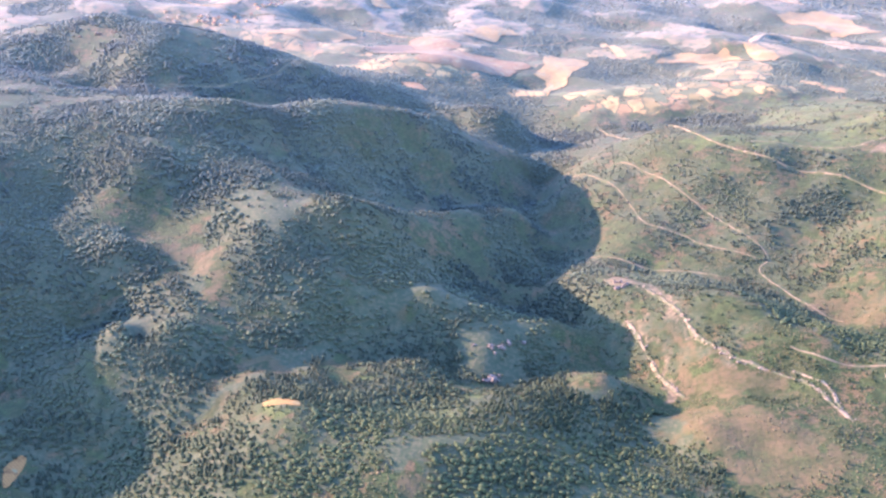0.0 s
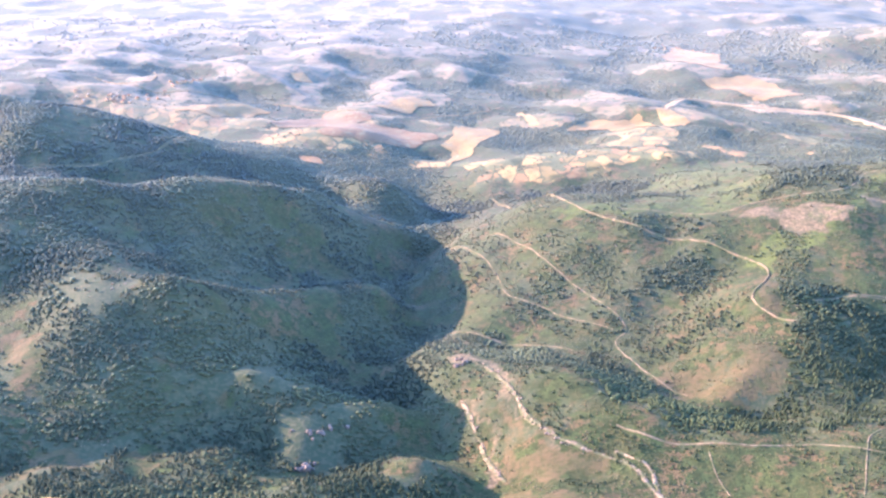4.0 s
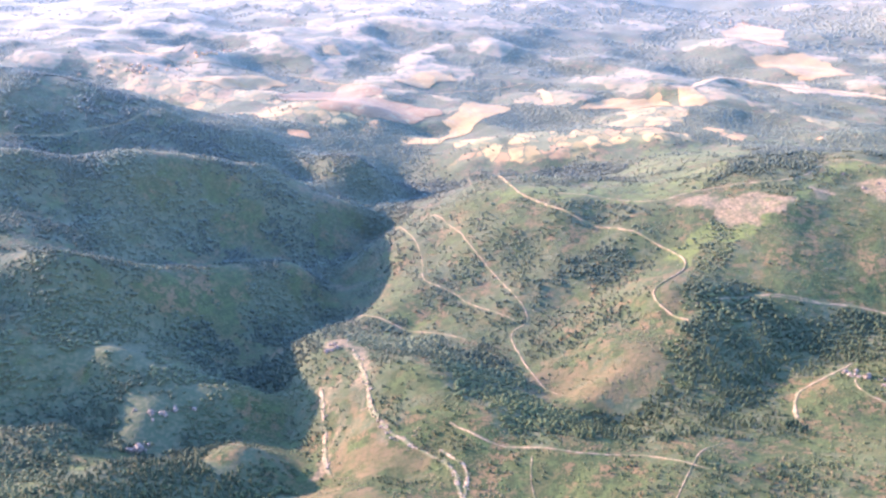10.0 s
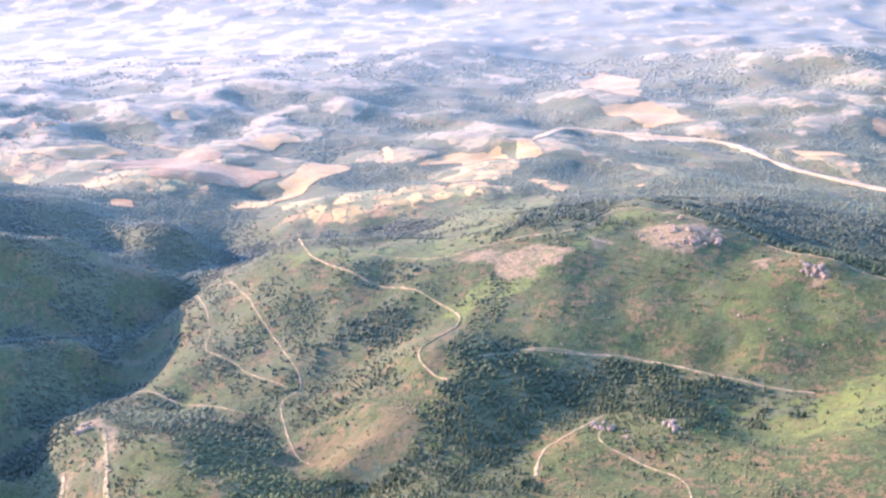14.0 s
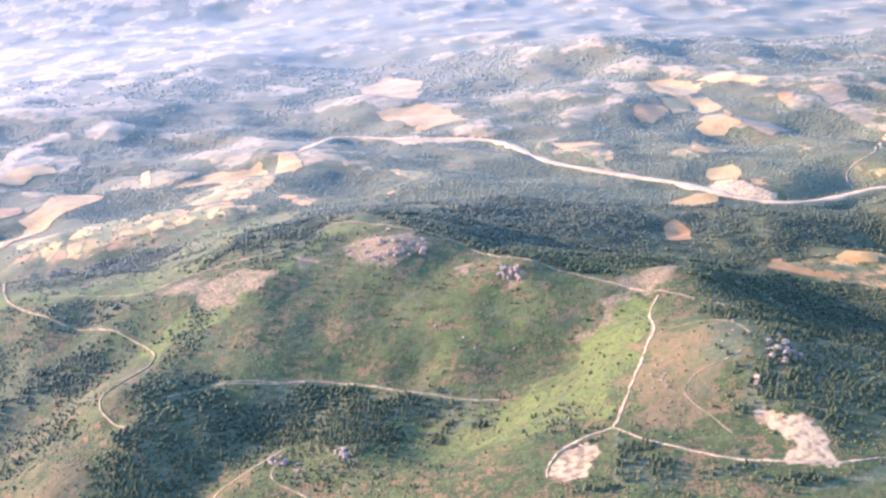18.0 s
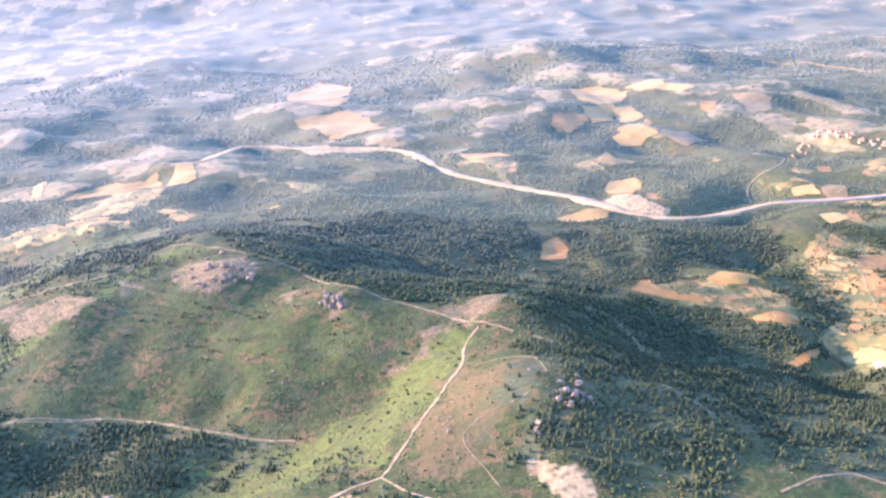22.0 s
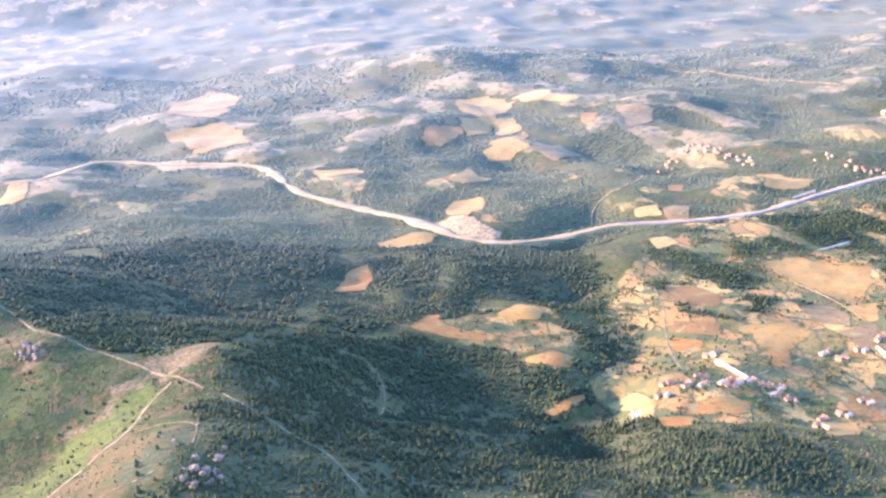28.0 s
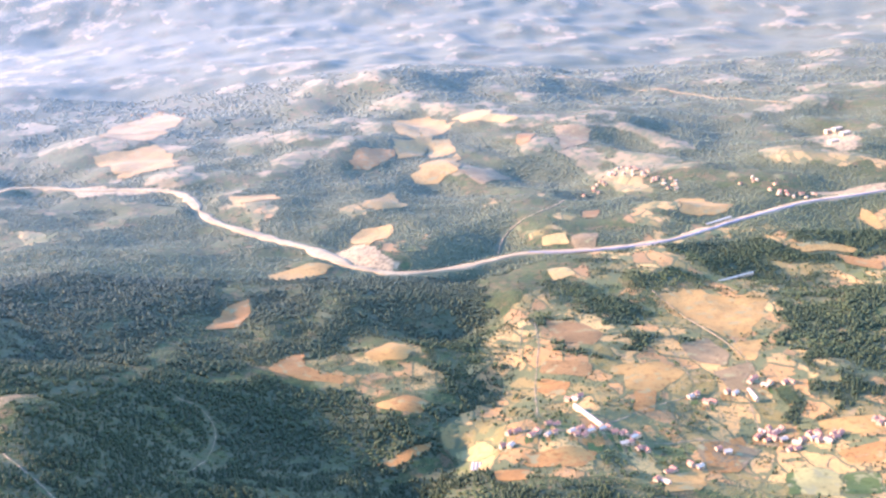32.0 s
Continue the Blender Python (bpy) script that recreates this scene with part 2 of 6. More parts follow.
def near_line(x, y, line):
    """Distance to a bent line of (x, y, ...), and how far along it (0 to the count of its legs) the nearest place lies."""
    x, y = np.asarray(x, float), np.asarray(y, float)
    best, along = np.full(x.shape, 1e9), np.zeros(x.shape)
    for k, (a, b) in enumerate(zip(line[:-1], line[1:])):
        dx, dy = b[0] - a[0], b[1] - a[1]
        s = np.clip(((x - a[0]) * dx + (y - a[1]) * dy) / (dx * dx + dy * dy), 0, 1)
        d = np.hypot(x - a[0] - s * dx, y - a[1] - s * dy)
        closer = d < best
        best, along = np.where(closer, d, best), np.where(closer, k + s, along)
    return best, along


def ramp(v, a, b):
    s = np.clip((v - a) / (b - a), 0, 1)
    return s * s * (3 - 2 * s)


KNOLLS = np.array(GORGE_WEST_A + GORGE_WEST_B + GORGE_WEST_C + GORGE_EAST_A + GORGE_EAST_B + LONG_RIDGE_A + LONG_RIDGE_B + LONG_RIDGE_C + SADDLE_A + SADDLE_B + FARM_BASIN_A + FARM_BASIN_B + FARM_NORTH + FAR_VALE_A + FAR_VALE_B + FAR_HILLS + HOLLOWS_A + HOLLOWS_B + HOLLOWS_AND_SHADE_RIDGE + HOLLOWS_D, float)
SPREAD = 14.0


def bend(x, y):
    return np.sqrt((x[:, None] - KNOLLS[None, :, 0]) ** 2 + (y[:, None] - KNOLLS[None, :, 1]) ** 2 + SPREAD ** 2) / 1000


def swells(x, y):
    """Lesser rises between the knolls; past the ridge the country breaks into many low crests."""
    far = ramp(y, 1250, 2100)
    fine = (rough(x, y, 70, 4, 3) - 0.5) * (10 - 2 * far - 4 * ramp(y, 2100, 3000))
    middle = (rough(x, y, 130, 2, 5) - 0.5) * (14 + 14 * ramp(x, 850, 1050)) * ramp(y, 750, 1250)
    broad = (grain(x + 0.4 * y, y, 330, 9) - 0.5) * 54 + (rough(x, y + 0.5 * x, 150, 2, 13) - 0.5) * 38
    sharp = (1 - abs(2 * rough(x + 0.3 * y, y, 270, 3, 17) - 1) - 0.75) * 26
    return fine + middle + far * ((1 - 0.85 * ramp(y, 1900, 3000)) * broad + (1 - 0.75 * ramp(y, 2200, 3200)) * sharp)


def lay_land():
    n = len(KNOLLS)
    full = np.zeros((n + 3, n + 3))
    full[:n, :n] = -bend(KNOLLS[:, 0], KNOLLS[:, 1]) + np.eye(n) * 0.001
    full[:n, n:] = np.c_[np.ones(n), KNOLLS[:, :2] / 1000]
    full[n:, :n] = full[:n, n:].T
    return np.linalg.solve(full, np.r_[KNOLLS[:, 2] - swells(KNOLLS[:, 0], KNOLLS[:, 1]), 0, 0, 0])


LAND = lay_land()


def height(x, y):
    """Height of the ground at arrays of x and y."""
    x, y = np.asarray(x, float), np.asarray(y, float)
    shape, x, y = x.shape, x.ravel(), y.ravel()
    z = np.empty_like(x)
    for k in range(0, len(x), 20000):
        u, v = x[k:k + 20000], y[k:k + 20000]
        z[k:k + 20000] = -bend(u, v) @ LAND[:-3] + LAND[-3] + LAND[-2] * u / 1000 + LAND[-1] * v / 1000
    return (z + swells(x, y)).reshape(shape)

# ---- ways, fields and woods on the map, as (x, y) ----
TRACKS = {
    "ridge_road": (3.0, [(337, 1098), (386, 1084), (442, 1063), (467, 1080), (509, 1078), (551, 1070), (579, 1080), (609, 1127)]),
    "ridge_road_b": (3.0, [(616, 1129), (659, 1091), (691, 1068), (737, 1038), (760, 986), (791, 964), (825, 941), (864, 902), (890, 871)]),
    "slope_track": (2.6, [(217, 1394), (292, 1122), (310, 1094), (336, 1066), (354, 1048), (400, 1025), (436, 995), (457, 967), (459, 944), (442, 911), (427, 892), (425, 882), (434, 866), (452, 844)]),
    "zigzag_track": (2.4, [(208, 1129), (244, 1068), (258, 1035), (282, 998), (302, 957), (322, 919), (322, 906), (307, 894), (313, 869), (323, 837), (338, 796), (351, 784)]),
    "lower_track": (2.2, [(159, 1159), (210, 1048), (213, 1007), (221, 988), (252, 968), (264, 950), (300, 919), (310, 912)]),
    "gorge_track": (2.6, [(143, 972), (196, 928), (233, 913), (271, 885)]),
    "wood_track": (2.2, [(477, 878), (507, 897), (551, 893), (594, 891), (628, 875), (661, 854), (701, 829), (725, 820)]),
    "knoll_track": (2.2, [(570, 774), (560, 769), (561, 749), (579, 734), (598, 711), (609, 686), (605, 653)]),
    "knoll_rim": (5.0, [(515, 727), (518, 755), (527, 773), (546, 782), (568, 803)]),
    "plateau_track": (2.2, [(280, 697), (309, 675), (338, 670), (367, 660), (404, 660), (437, 640), (447, 636)]),
    "plateau_fork": (2.0, [(437, 640), (442, 654), (461, 676)]),
    "plateau_spur": (1.8, [(437, 640), (420, 597)]),
    "slope_path": (1.6, [(338, 661), (338, 640), (343, 620)]),
    "white_track": (3.4, [(867, 890), (852, 869), (846, 831), (829, 801), (814, 769), (800, 742), (784, 712), (778, 704)]),
    "white_track_b": (3.2, [(778, 704), (761, 701), (743, 692), (731, 678), (728, 665)]),
    "white_track_c": (2.6, [(778, 704), (785, 691), (804, 670), (828, 651), (856, 638), (885, 629), (910, 629), (947, 633)]),
    "hill_path": (1.3, [(877, 737), (863, 733), (845, 734), (830, 725), (829, 713), (835, 696), (842, 670)]),
    "hill_brow_path": (1.5, [(848, 821), (870, 817), (893, 802), (892, 766)]),
    "wood_road": (2.2, [(903, 860), (931, 820), (948, 794), (961, 783), (975, 747), (985, 717)]),
    "basin_track": (1.2, [(987, 1029), (1006, 1022), (1017, 1003), (1018, 975), (1014, 937), (1007, 886)]),
    "fire_break": (3.0, [(988, 632), (1010, 640), (1033, 649), (1046, 641), (1059, 625)]),
    "village_lane": (1.8, [(1497, 1118), (1481, 1055), (1475, 1027), (1461, 1013), (1456, 996), (1448, 968), (1442, 938)]),
    "plot_lane": (1.3, [(1472, 1271), (1477, 1207), (1477, 1139), (1487, 1102), (1480, 1055)]),
    "orchard_lane": (1.2, [(1459, 868), (1471, 886), (1488, 873), (1509, 877)]),
    "village_street": (1.9, [(1206, 964), (1221, 934), (1239, 936), (1263, 943), (1289, 942), (1315, 950), (1333, 934), (1354, 929), (1384, 930), (1432, 930), (1454, 914), (1487, 902)]),
    "lower_lane": (1.5, [(1325, 855), (1353, 882), (1372, 887), (1399, 885), (1432, 917)]),
    "slope_lane": (1.3, [(1428, 1092), (1420, 1034), (1422, 1021)]),
    "wood_lane": (1.5, [(1328, 1206), (1308, 1191), (1288, 1120)]),
    "farm_track": (2.2, [(1320, 1189), (1312, 1138), (1299, 1098), (1287, 1057), (1272, 984)]),
    "village_road": (3.0, [(1348, 1503), (1367, 1566), (1393, 1592), (1438, 1608), (1534, 1787)]),
    "gorge_top_track": (2.6, [(-373, 1214), (-318, 1224), (-252, 1262), (-212, 1309), (-190, 1427), (-206, 1471)]),
    "terrace_track": (2.0, [(1417, 1001), (1397, 1001), (1360, 982), (1296, 940), (1267, 946), (1239, 945), (1230, 940)]),
    "wood_edge_track": (2.0, [(510, 895), (540, 890), (577, 892), (606, 886), (634, 870), (670, 846)]),
    "far_road": (5.0, [(1610, 3269), (1725, 3170), (1800, 2843), (1936, 2798), (2046, 2697), (2116, 2473), (2158, 2325)]),
    "left_road": (4.0, [(-535, 2051), (-428, 1966), (-366, 1957), (-288, 1979), (-194, 2015), (-32, 1895), (50, 1883), (122, 1924), (201, 1963), (260, 2003)]),
    "left_spur": (5.0, [(-535, 2051), (-452, 1998), (-390, 2000), (-460, 2204)]),
}
HIGHWAY = [(513, 1889), (558, 1934), (616, 2079), (674, 2082), (750, 2041), (821, 2022), (874, 2000), (922, 1954), (956, 1804), (980, 1747), (1022, 1682), (1066, 1612), (1107, 1563), (1142, 1487), (1172, 1449), (1204, 1429), (1246, 1437), (1291, 1451), (1326, 1466), (1383, 1478), (1436, 1448), (1494, 1436), (1545, 1433), (1612, 1464), (1639, 1482), (1680, 1507), (1733, 1532), (1800, 1566), (1863, 1572), (1933, 1584)]
FIELDS = []
FIELDS.append(("tan", [(1476, 1260), (1520, 1269), (1542, 1226), (1585, 1214), (1552, 1153), (1524, 1123), (1500, 1120), (1480, 1169), (1472, 1219)]))
FIELDS.append(("tan", [(1361, 1073), (1398, 1071), (1387, 1049), (1358, 1056)]))
FIELDS.append(("red", [(1331, 1196), (1366, 1177), (1377, 1138), (1357, 1113), (1327, 1130)]))
FIELDS.append(("red", [(1307, 1105), (1348, 1081), (1336, 1058), (1298, 1082)]))
FIELDS.append(("orange", [(1296, 1073), (1319, 1054), (1307, 1029), (1287, 1048)]))
FIELDS.append(("brown", [(1437, 1103), (1471, 1118), (1477, 1077), (1457, 1041), (1439, 1069)]))
FIELDS.append(("yellow", [(1434, 873), (1455, 871), (1464, 858), (1442, 817), (1417, 824)]))
FIELDS.append(("brown", [(1381, 922), (1411, 930), (1431, 913), (1401, 886), (1375, 897)]))
FIELDS.append(("pale", [(1379, 1368), (1401, 1367), (1407, 1338), (1377, 1330)]))
FIELDS.append(("orange", [(1152, 1030), (1173, 1042), (1193, 1033), (1178, 1007), (1156, 1016)]))
FIELDS.append(("tan", [(1143, 1147), (1174, 1181), (1193, 1149), (1181, 1123), (1153, 1133)]))
FIELDS.append(("orange", [(1055, 1116), (1082, 1164), (1095, 1168), (1085, 1135), (1100, 1108), (1129, 1099), (1118, 1084), (1079, 1099)]))
FIELDS.append(("orange", [(1011, 1320), (1035, 1349), (1037, 1296), (1025, 1261), (991, 1252)]))
FIELDS.append(("tan", [(1159, 1592), (1182, 1641), (1227, 1648), (1215, 1583), (1181, 1522)]))
FIELDS.append(("orange", [(1203, 2113), (1238, 2171), (1272, 2139), (1251, 2076), (1206, 2064)]))
FIELDS.append(("tan", [(1294, 2014), (1380, 2115), (1372, 2007), (1335, 1970), (1301, 1989)]))
FIELDS.append(("pale", [(1442, 2407), (1505, 2417), (1554, 2278), (1514, 2286), (1451, 2327)]))
FIELDS.append(("tan", [(1316, 2457), (1389, 2458), (1436, 2379), (1398, 2290), (1323, 2243), (1310, 2322)]))
FIELDS.append(("brown", [(1379, 1988), (1448, 2032), (1474, 1969), (1415, 1918)]))
FIELDS.append(("tan", [(1289, 2221), (1372, 2270), (1330, 2134), (1285, 2117)]))
FIELDS.append(("pale", [(1408, 1511), (1438, 1504), (1437, 1473), (1404, 1490)]))
FIELDS.append(("tan", [(1643, 1666), (1688, 1659), (1692, 1568), (1656, 1524), (1607, 1540)]))
FIELDS.append(("orange", [(1491, 1609), (1521, 1616), (1500, 1567), (1481, 1572)]))
FIELDS.append(("tan", [(1688, 1378), (1746, 1375), (1770, 1353), (1751, 1345), (1698, 1353)]))
FIELDS.append(("orange", [(1730, 1351), (1767, 1308), (1745, 1272), (1726, 1313)]))
FIELDS.append(("tan", [(1862, 1521), (1862, 1493), (1843, 1430), (1830, 1424), (1840, 1484)]))
FIELDS.append(("yellow", [(1198, 966), (1221, 963), (1228, 931), (1214, 932)]))
FIELDS.append(("orange", [(1217, 898), (1244, 891), (1236, 872), (1217, 883)]))
FIELDS.append(("tan", [(1258, 913), (1289, 916), (1296, 897), (1268, 888)]))
FIELDS.append(("orange", [(1364, 1018), (1384, 1017), (1368, 979), (1351, 979)]))
FIELDS.append(("orange", [(1288, 945), (1312, 962), (1310, 921), (1290, 918)]))
FIELDS.append(("tan", [(1340, 864), (1373, 883), (1351, 840), (1321, 835)]))
FIELDS.append(("brown", [(1442, 1035), (1482, 1044), (1469, 993), (1443, 1003)]))
FIELDS.append(("tan", [(1486, 1101), (1522, 1105), (1486, 1042), (1477, 1057)]))
FIELDS.append(("green", [(1297, 931), (1305, 927), (1306, 912), (1292, 910)]))
FIELDS.append(("green", [(1427, 868), (1433, 869), (1417, 824), (1408, 825)]))
FIELDS.append(("orange", [(1479, 887), (1515, 887), (1500, 861), (1475, 868)]))
FIELDS.append(("tan", [(1485, 937), (1536, 925), (1522, 899), (1486, 912)]))
FIELDS.append(("green", [(1466, 855), (1488, 844), (1470, 813), (1445, 819)]))
FIELDS.append(("orange", [(1139, 954), (1162, 958), (1181, 969), (1172, 956), (1147, 944)]))
FIELDS.append(("brown", [(1443, 1494), (1482, 1496), (1456, 1437), (1435, 1440)]))
FIELDS.append(("tan", [(1491, 1264), (1535, 1263), (1544, 1229), (1586, 1213), (1550, 1156), (1508, 1119), (1483, 1129), (1491, 1205)]))
FIELDS.append(("orange", [(1390, 925), (1429, 939), (1397, 882), (1371, 883)]))
FIELDS.append(("tan", [(1339, 875), (1370, 889), (1360, 849), (1327, 838)]))
FIELDS.append(("orange", [(1132, 950), (1164, 963), (1187, 977), (1177, 961), (1148, 947)]))
FIELDS.append(("tan", [(1372, 1067), (1409, 1073), (1420, 1040), (1384, 1012), (1359, 1020)]))
FIELDS.append(("orange", [(1245, 915), (1272, 915), (1300, 908), (1280, 884), (1242, 895)]))
FIELDS.append(("tan", [(1363, 2240), (1408, 2255), (1406, 2154), (1348, 2118)]))
FIELDS.append(("brown", [(1616, 2223), (1664, 2162), (1662, 2106), (1584, 2062)]))
FIELDS.append(("orange", [(1530, 2181), (1574, 2194), (1537, 2121), (1518, 2134)]))
FIELDS.append(("tan", [(531, 1837), (555, 1870), (568, 1779), (550, 1758)]))
FIELDS.append(("tan", [(1192, 1750), (1253, 1915), (1265, 1764), (1212, 1714)]))
FIELDS.append(("tan", [(983, 1883), (1058, 1890), (1080, 1837), (1024, 1811)]))
FIELDS.append(("tan", [(1051, 1447), (1096, 1462), (1139, 1466), (1110, 1418), (1075, 1411)]))
FIELDS.append(("tan", [(363, 1802), (401, 1872), (500, 1864), (500, 1728), (421, 1794)]))
FIELDS.append(("tan", [(526, 1887), (552, 1881), (557, 1771), (522, 1755)]))
FIELDS.append(("pale", [(280, 1969), (294, 1975), (317, 1836), (300, 1839)]))
FIELDS.append(("tan", [(-174, 2188), (-150, 2203), (-124, 2158), (-157, 2143)]))
FIELDS.append(("red", [(-61, 1662), (5, 1811), (98, 1771), (138, 1727), (47, 1638), (-27, 1620)]))
FIELDS.append(("orange", [(-68, 1539), (-39, 1546), (-26, 1514), (-53, 1502)]))
FIELDS.append(("tan", [(-332, 1817), (-233, 1944), (-168, 1939), (-236, 1775)]))
FIELDS.append(("red", [(-146, 1745), (-58, 1916), (26, 1848), (-38, 1675)]))
FIELDS.append(("tan", [(17, 1950), (76, 2054), (131, 2009), (71, 1928)]))
FIELDS.append(("tan", [(773, 2320), (863, 2315), (883, 2177), (784, 2164)]))
FIELDS.append(("tan", [(155, 1732), (193, 1863), (249, 1810), (199, 1679), (153, 1566)]))
FIELDS.append(("orange", [(1209, 2117), (1260, 2172), (1285, 2148), (1240, 2063), (1189, 2042)]))
FIELDS.append(("pale", [(1443, 2394), (1494, 2408), (1512, 2325), (1471, 2327)]))
FIELDS.append(("tan", [(1321, 2057), (1408, 2144), (1382, 1996), (1335, 1987)]))
FIELDS.append(("tan", [(690, 2725), (781, 2959), (859, 2771), (803, 2420), (705, 2457)]))
FIELDS.append(("tan", [(721, 2344), (825, 2384), (864, 2292), (769, 2192)]))
FIELDS.append(("tan", [(1146, 1034), (1174, 1036), (1161, 1013), (1146, 1024)]))
FIELDS.append(("orange", [(-266, 559), (-260, 576), (-254, 571), (-254, 543), (-257, 537)]))
FIELDS.append(("tan", [(-101, 590), (-73, 581), (-70, 572), (-94, 577)]))
BARE = []
BARE.append(("earth", [(727, 668), (733, 681), (746, 688), (762, 690), (766, 682), (755, 672), (751, 659), (735, 660)]))
BARE.append(("earth", [(861, 683), (870, 682), (873, 671), (886, 669), (894, 663), (891, 643), (888, 632), (872, 632), (861, 636), (856, 642), (871, 650), (866, 663)]))
BARE.append(("stone", [(835, 925), (865, 931), (927, 1033), (882, 897), (866, 891), (852, 921)]))
BARE.append(("stone", [(789, 873), (800, 882), (823, 884), (835, 911), (854, 909), (854, 896), (828, 885), (819, 873), (796, 868)]))
BARE.append(("stone", [(451, 1058), (479, 1062), (517, 1054), (554, 1034), (562, 1016), (536, 1001), (500, 1011), (468, 1032)]))
BARE.append(("stone", [(620, 1059), (646, 1060), (677, 1064), (697, 1056), (688, 1029), (664, 1007), (642, 1024)]))
BARE.append(("stone", [(720, 1000), (742, 996), (734, 971), (724, 979)]))
BARE.append(("stone", [(746, 952), (758, 969), (774, 963), (765, 952), (749, 948)]))
BARE.append(("stone", [(573, 1063), (605, 1043), (602, 1031), (584, 1034)]))
BARE.append(("stone", [(159, 837), (180, 858), (204, 804), (214, 744), (227, 706), (251, 680), (234, 688), (214, 729), (194, 787), (171, 808)]))
BARE.append(("stone", [(171, 783), (185, 757), (187, 725), (206, 672), (188, 699), (176, 739), (164, 770)]))
BARE.append(("clay", [(-20, 530), (-8, 540), (40, 552), (36, 537), (7, 525), (9, 493), (0, 496), (-9, 519)]))
BARE.append(("clay", [(107, 665), (139, 673), (168, 718), (150, 664), (125, 652)]))
BARE.append(("clay", [(-146, 596), (-152, 607), (-146, 624), (-132, 644), (-116, 643), (-117, 630), (-136, 623), (-142, 607), (-141, 595)]))
BARE.append(("clay", [(-255, 742), (-217, 713), (-187, 704), (-204, 699), (-224, 680)]))
BARE.append(("clay", [(-203, 764), (-201, 792), (-185, 767), (-183, 738)]))
BARE.append(("clay", [(-143, 824), (-132, 849), (-112, 874), (-104, 845), (-119, 822), (-136, 811)]))
BARE.append(("clay", [(95, 512), (117, 523), (123, 515), (99, 507)]))
BARE.append(("clay", [(177, 639), (213, 633), (254, 625), (274, 611), (278, 581), (258, 554), (218, 551), (201, 539), (204, 564), (200, 590)]))
BARE.append(("clay", [(328, 776), (366, 825), (399, 818), (431, 795), (410, 755), (371, 750)]))
BARE.append(("clay", [(849, 816), (873, 813), (893, 774), (884, 725), (858, 716), (843, 685), (818, 684), (796, 704), (804, 737), (824, 783)]))
BARE.append(("pad", [(1131, 1512), (1162, 1563), (1195, 1495), (1213, 1457), (1199, 1439), (1166, 1458)]))
BARE.append(("pad", [(716, 2081), (807, 2039), (882, 2003), (892, 1982), (794, 1998), (740, 1991)]))
BARE.append(("pad", [(2121, 2108), (2150, 2107), (2115, 1985), (2033, 1823), (1990, 1819), (1990, 1857)]))
BARE.append(("pad", [(1839, 1608), (1902, 1625), (1962, 1628), (1935, 1582), (1876, 1579)]))
BARE.append(("clay", [(-19, 530), (0, 542), (27, 550), (38, 541), (7, 525), (-5, 524), (0, 509), (9, 493), (-1, 495), (-9, 514)]))
BARE.append(("clay", [(-152, 592), (-152, 612), (-144, 628), (-128, 642), (-110, 640), (-122, 622), (-134, 611), (-138, 592)]))
BARE.append(("clay", [(-153, 824), (-134, 830), (-109, 861), (-130, 866), (-171, 891), (-183, 876)]))
BARE.append(("clay", [(-121, 672), (-117, 693), (-103, 690), (-79, 700), (-82, 661), (-100, 644)]))
BARE.append(("clay", [(-59, 759), (-23, 774), (8, 815), (47, 770), (24, 747), (-4, 757), (-31, 760)]))
BARE.append(("clay", [(25, 723), (52, 742), (98, 760), (79, 731), (69, 687), (52, 682)]))
BARE.append(("clay", [(-218, 804), (-208, 825), (-168, 798), (-182, 774), (-178, 738), (-149, 687), (-163, 693), (-196, 755)]))
BARE.append(("clay", [(165, 640), (192, 657), (235, 640), (275, 606), (278, 575), (242, 549), (196, 583), (169, 620)]))
BARE.append(("clay", [(395, 899), (419, 892), (447, 920), (462, 940), (473, 958), (451, 897), (424, 875)]))
BARE.append(("clay", [(186, 770), (204, 758), (214, 732), (232, 696), (270, 668), (288, 650), (262, 640), (214, 670), (196, 710)]))
WOODS = []
WOODS.append((1.00, [(424, 764), (445, 815), (480, 857), (504, 888), (544, 885), (597, 881), (644, 861), (688, 838), (730, 816), (717, 785), (671, 788), (621, 748), (588, 801), (566, 824), (527, 809), (495, 753), (453, 737), (397, 750), (356, 763)]))
WOODS.append((1.00, [(455, 917), (486, 920), (517, 889), (594, 887), (661, 848), (728, 814), (713, 794), (678, 787), (619, 762), (566, 815), (521, 788), (446, 796), (454, 848)]))
WOODS.append((1.00, [(889, 735), (933, 783), (967, 747), (1043, 791), (949, 636), (899, 648), (895, 667), (872, 686), (843, 673), (859, 705)]))
WOODS.append((1.00, [(782, 686), (814, 656), (854, 633), (943, 626), (932, 606), (758, 654)]))
WOODS.append((1.00, [(893, 1000), (940, 1034), (1039, 1093), (1116, 1081), (1133, 1040), (1144, 1022), (1175, 1006), (1232, 1042), (1207, 981), (1128, 932), (1185, 942), (1147, 803), (1110, 728), (851, 729), (906, 860)]))
WOODS.append((0.90, [(1181, 916), (1229, 852), (1307, 834), (1336, 783), (1294, 717), (1068, 734)]))
WOODS.append((0.80, [(709, 1108), (781, 1286), (848, 1225), (933, 1143), (881, 1021), (796, 981), (747, 1040)]))
WOODS.append((0.80, [(1071, 1432), (1212, 1405), (1282, 1287), (1260, 1139), (1243, 1043), (1213, 1028), (1206, 1120), (1195, 1169), (1169, 1206), (1134, 1148), (1066, 1224), (976, 1245), (1023, 1295)]))
WOODS.append((0.90, [(1245, 1617), (1341, 1662), (1358, 1549), (1297, 1468), (1224, 1456)]))
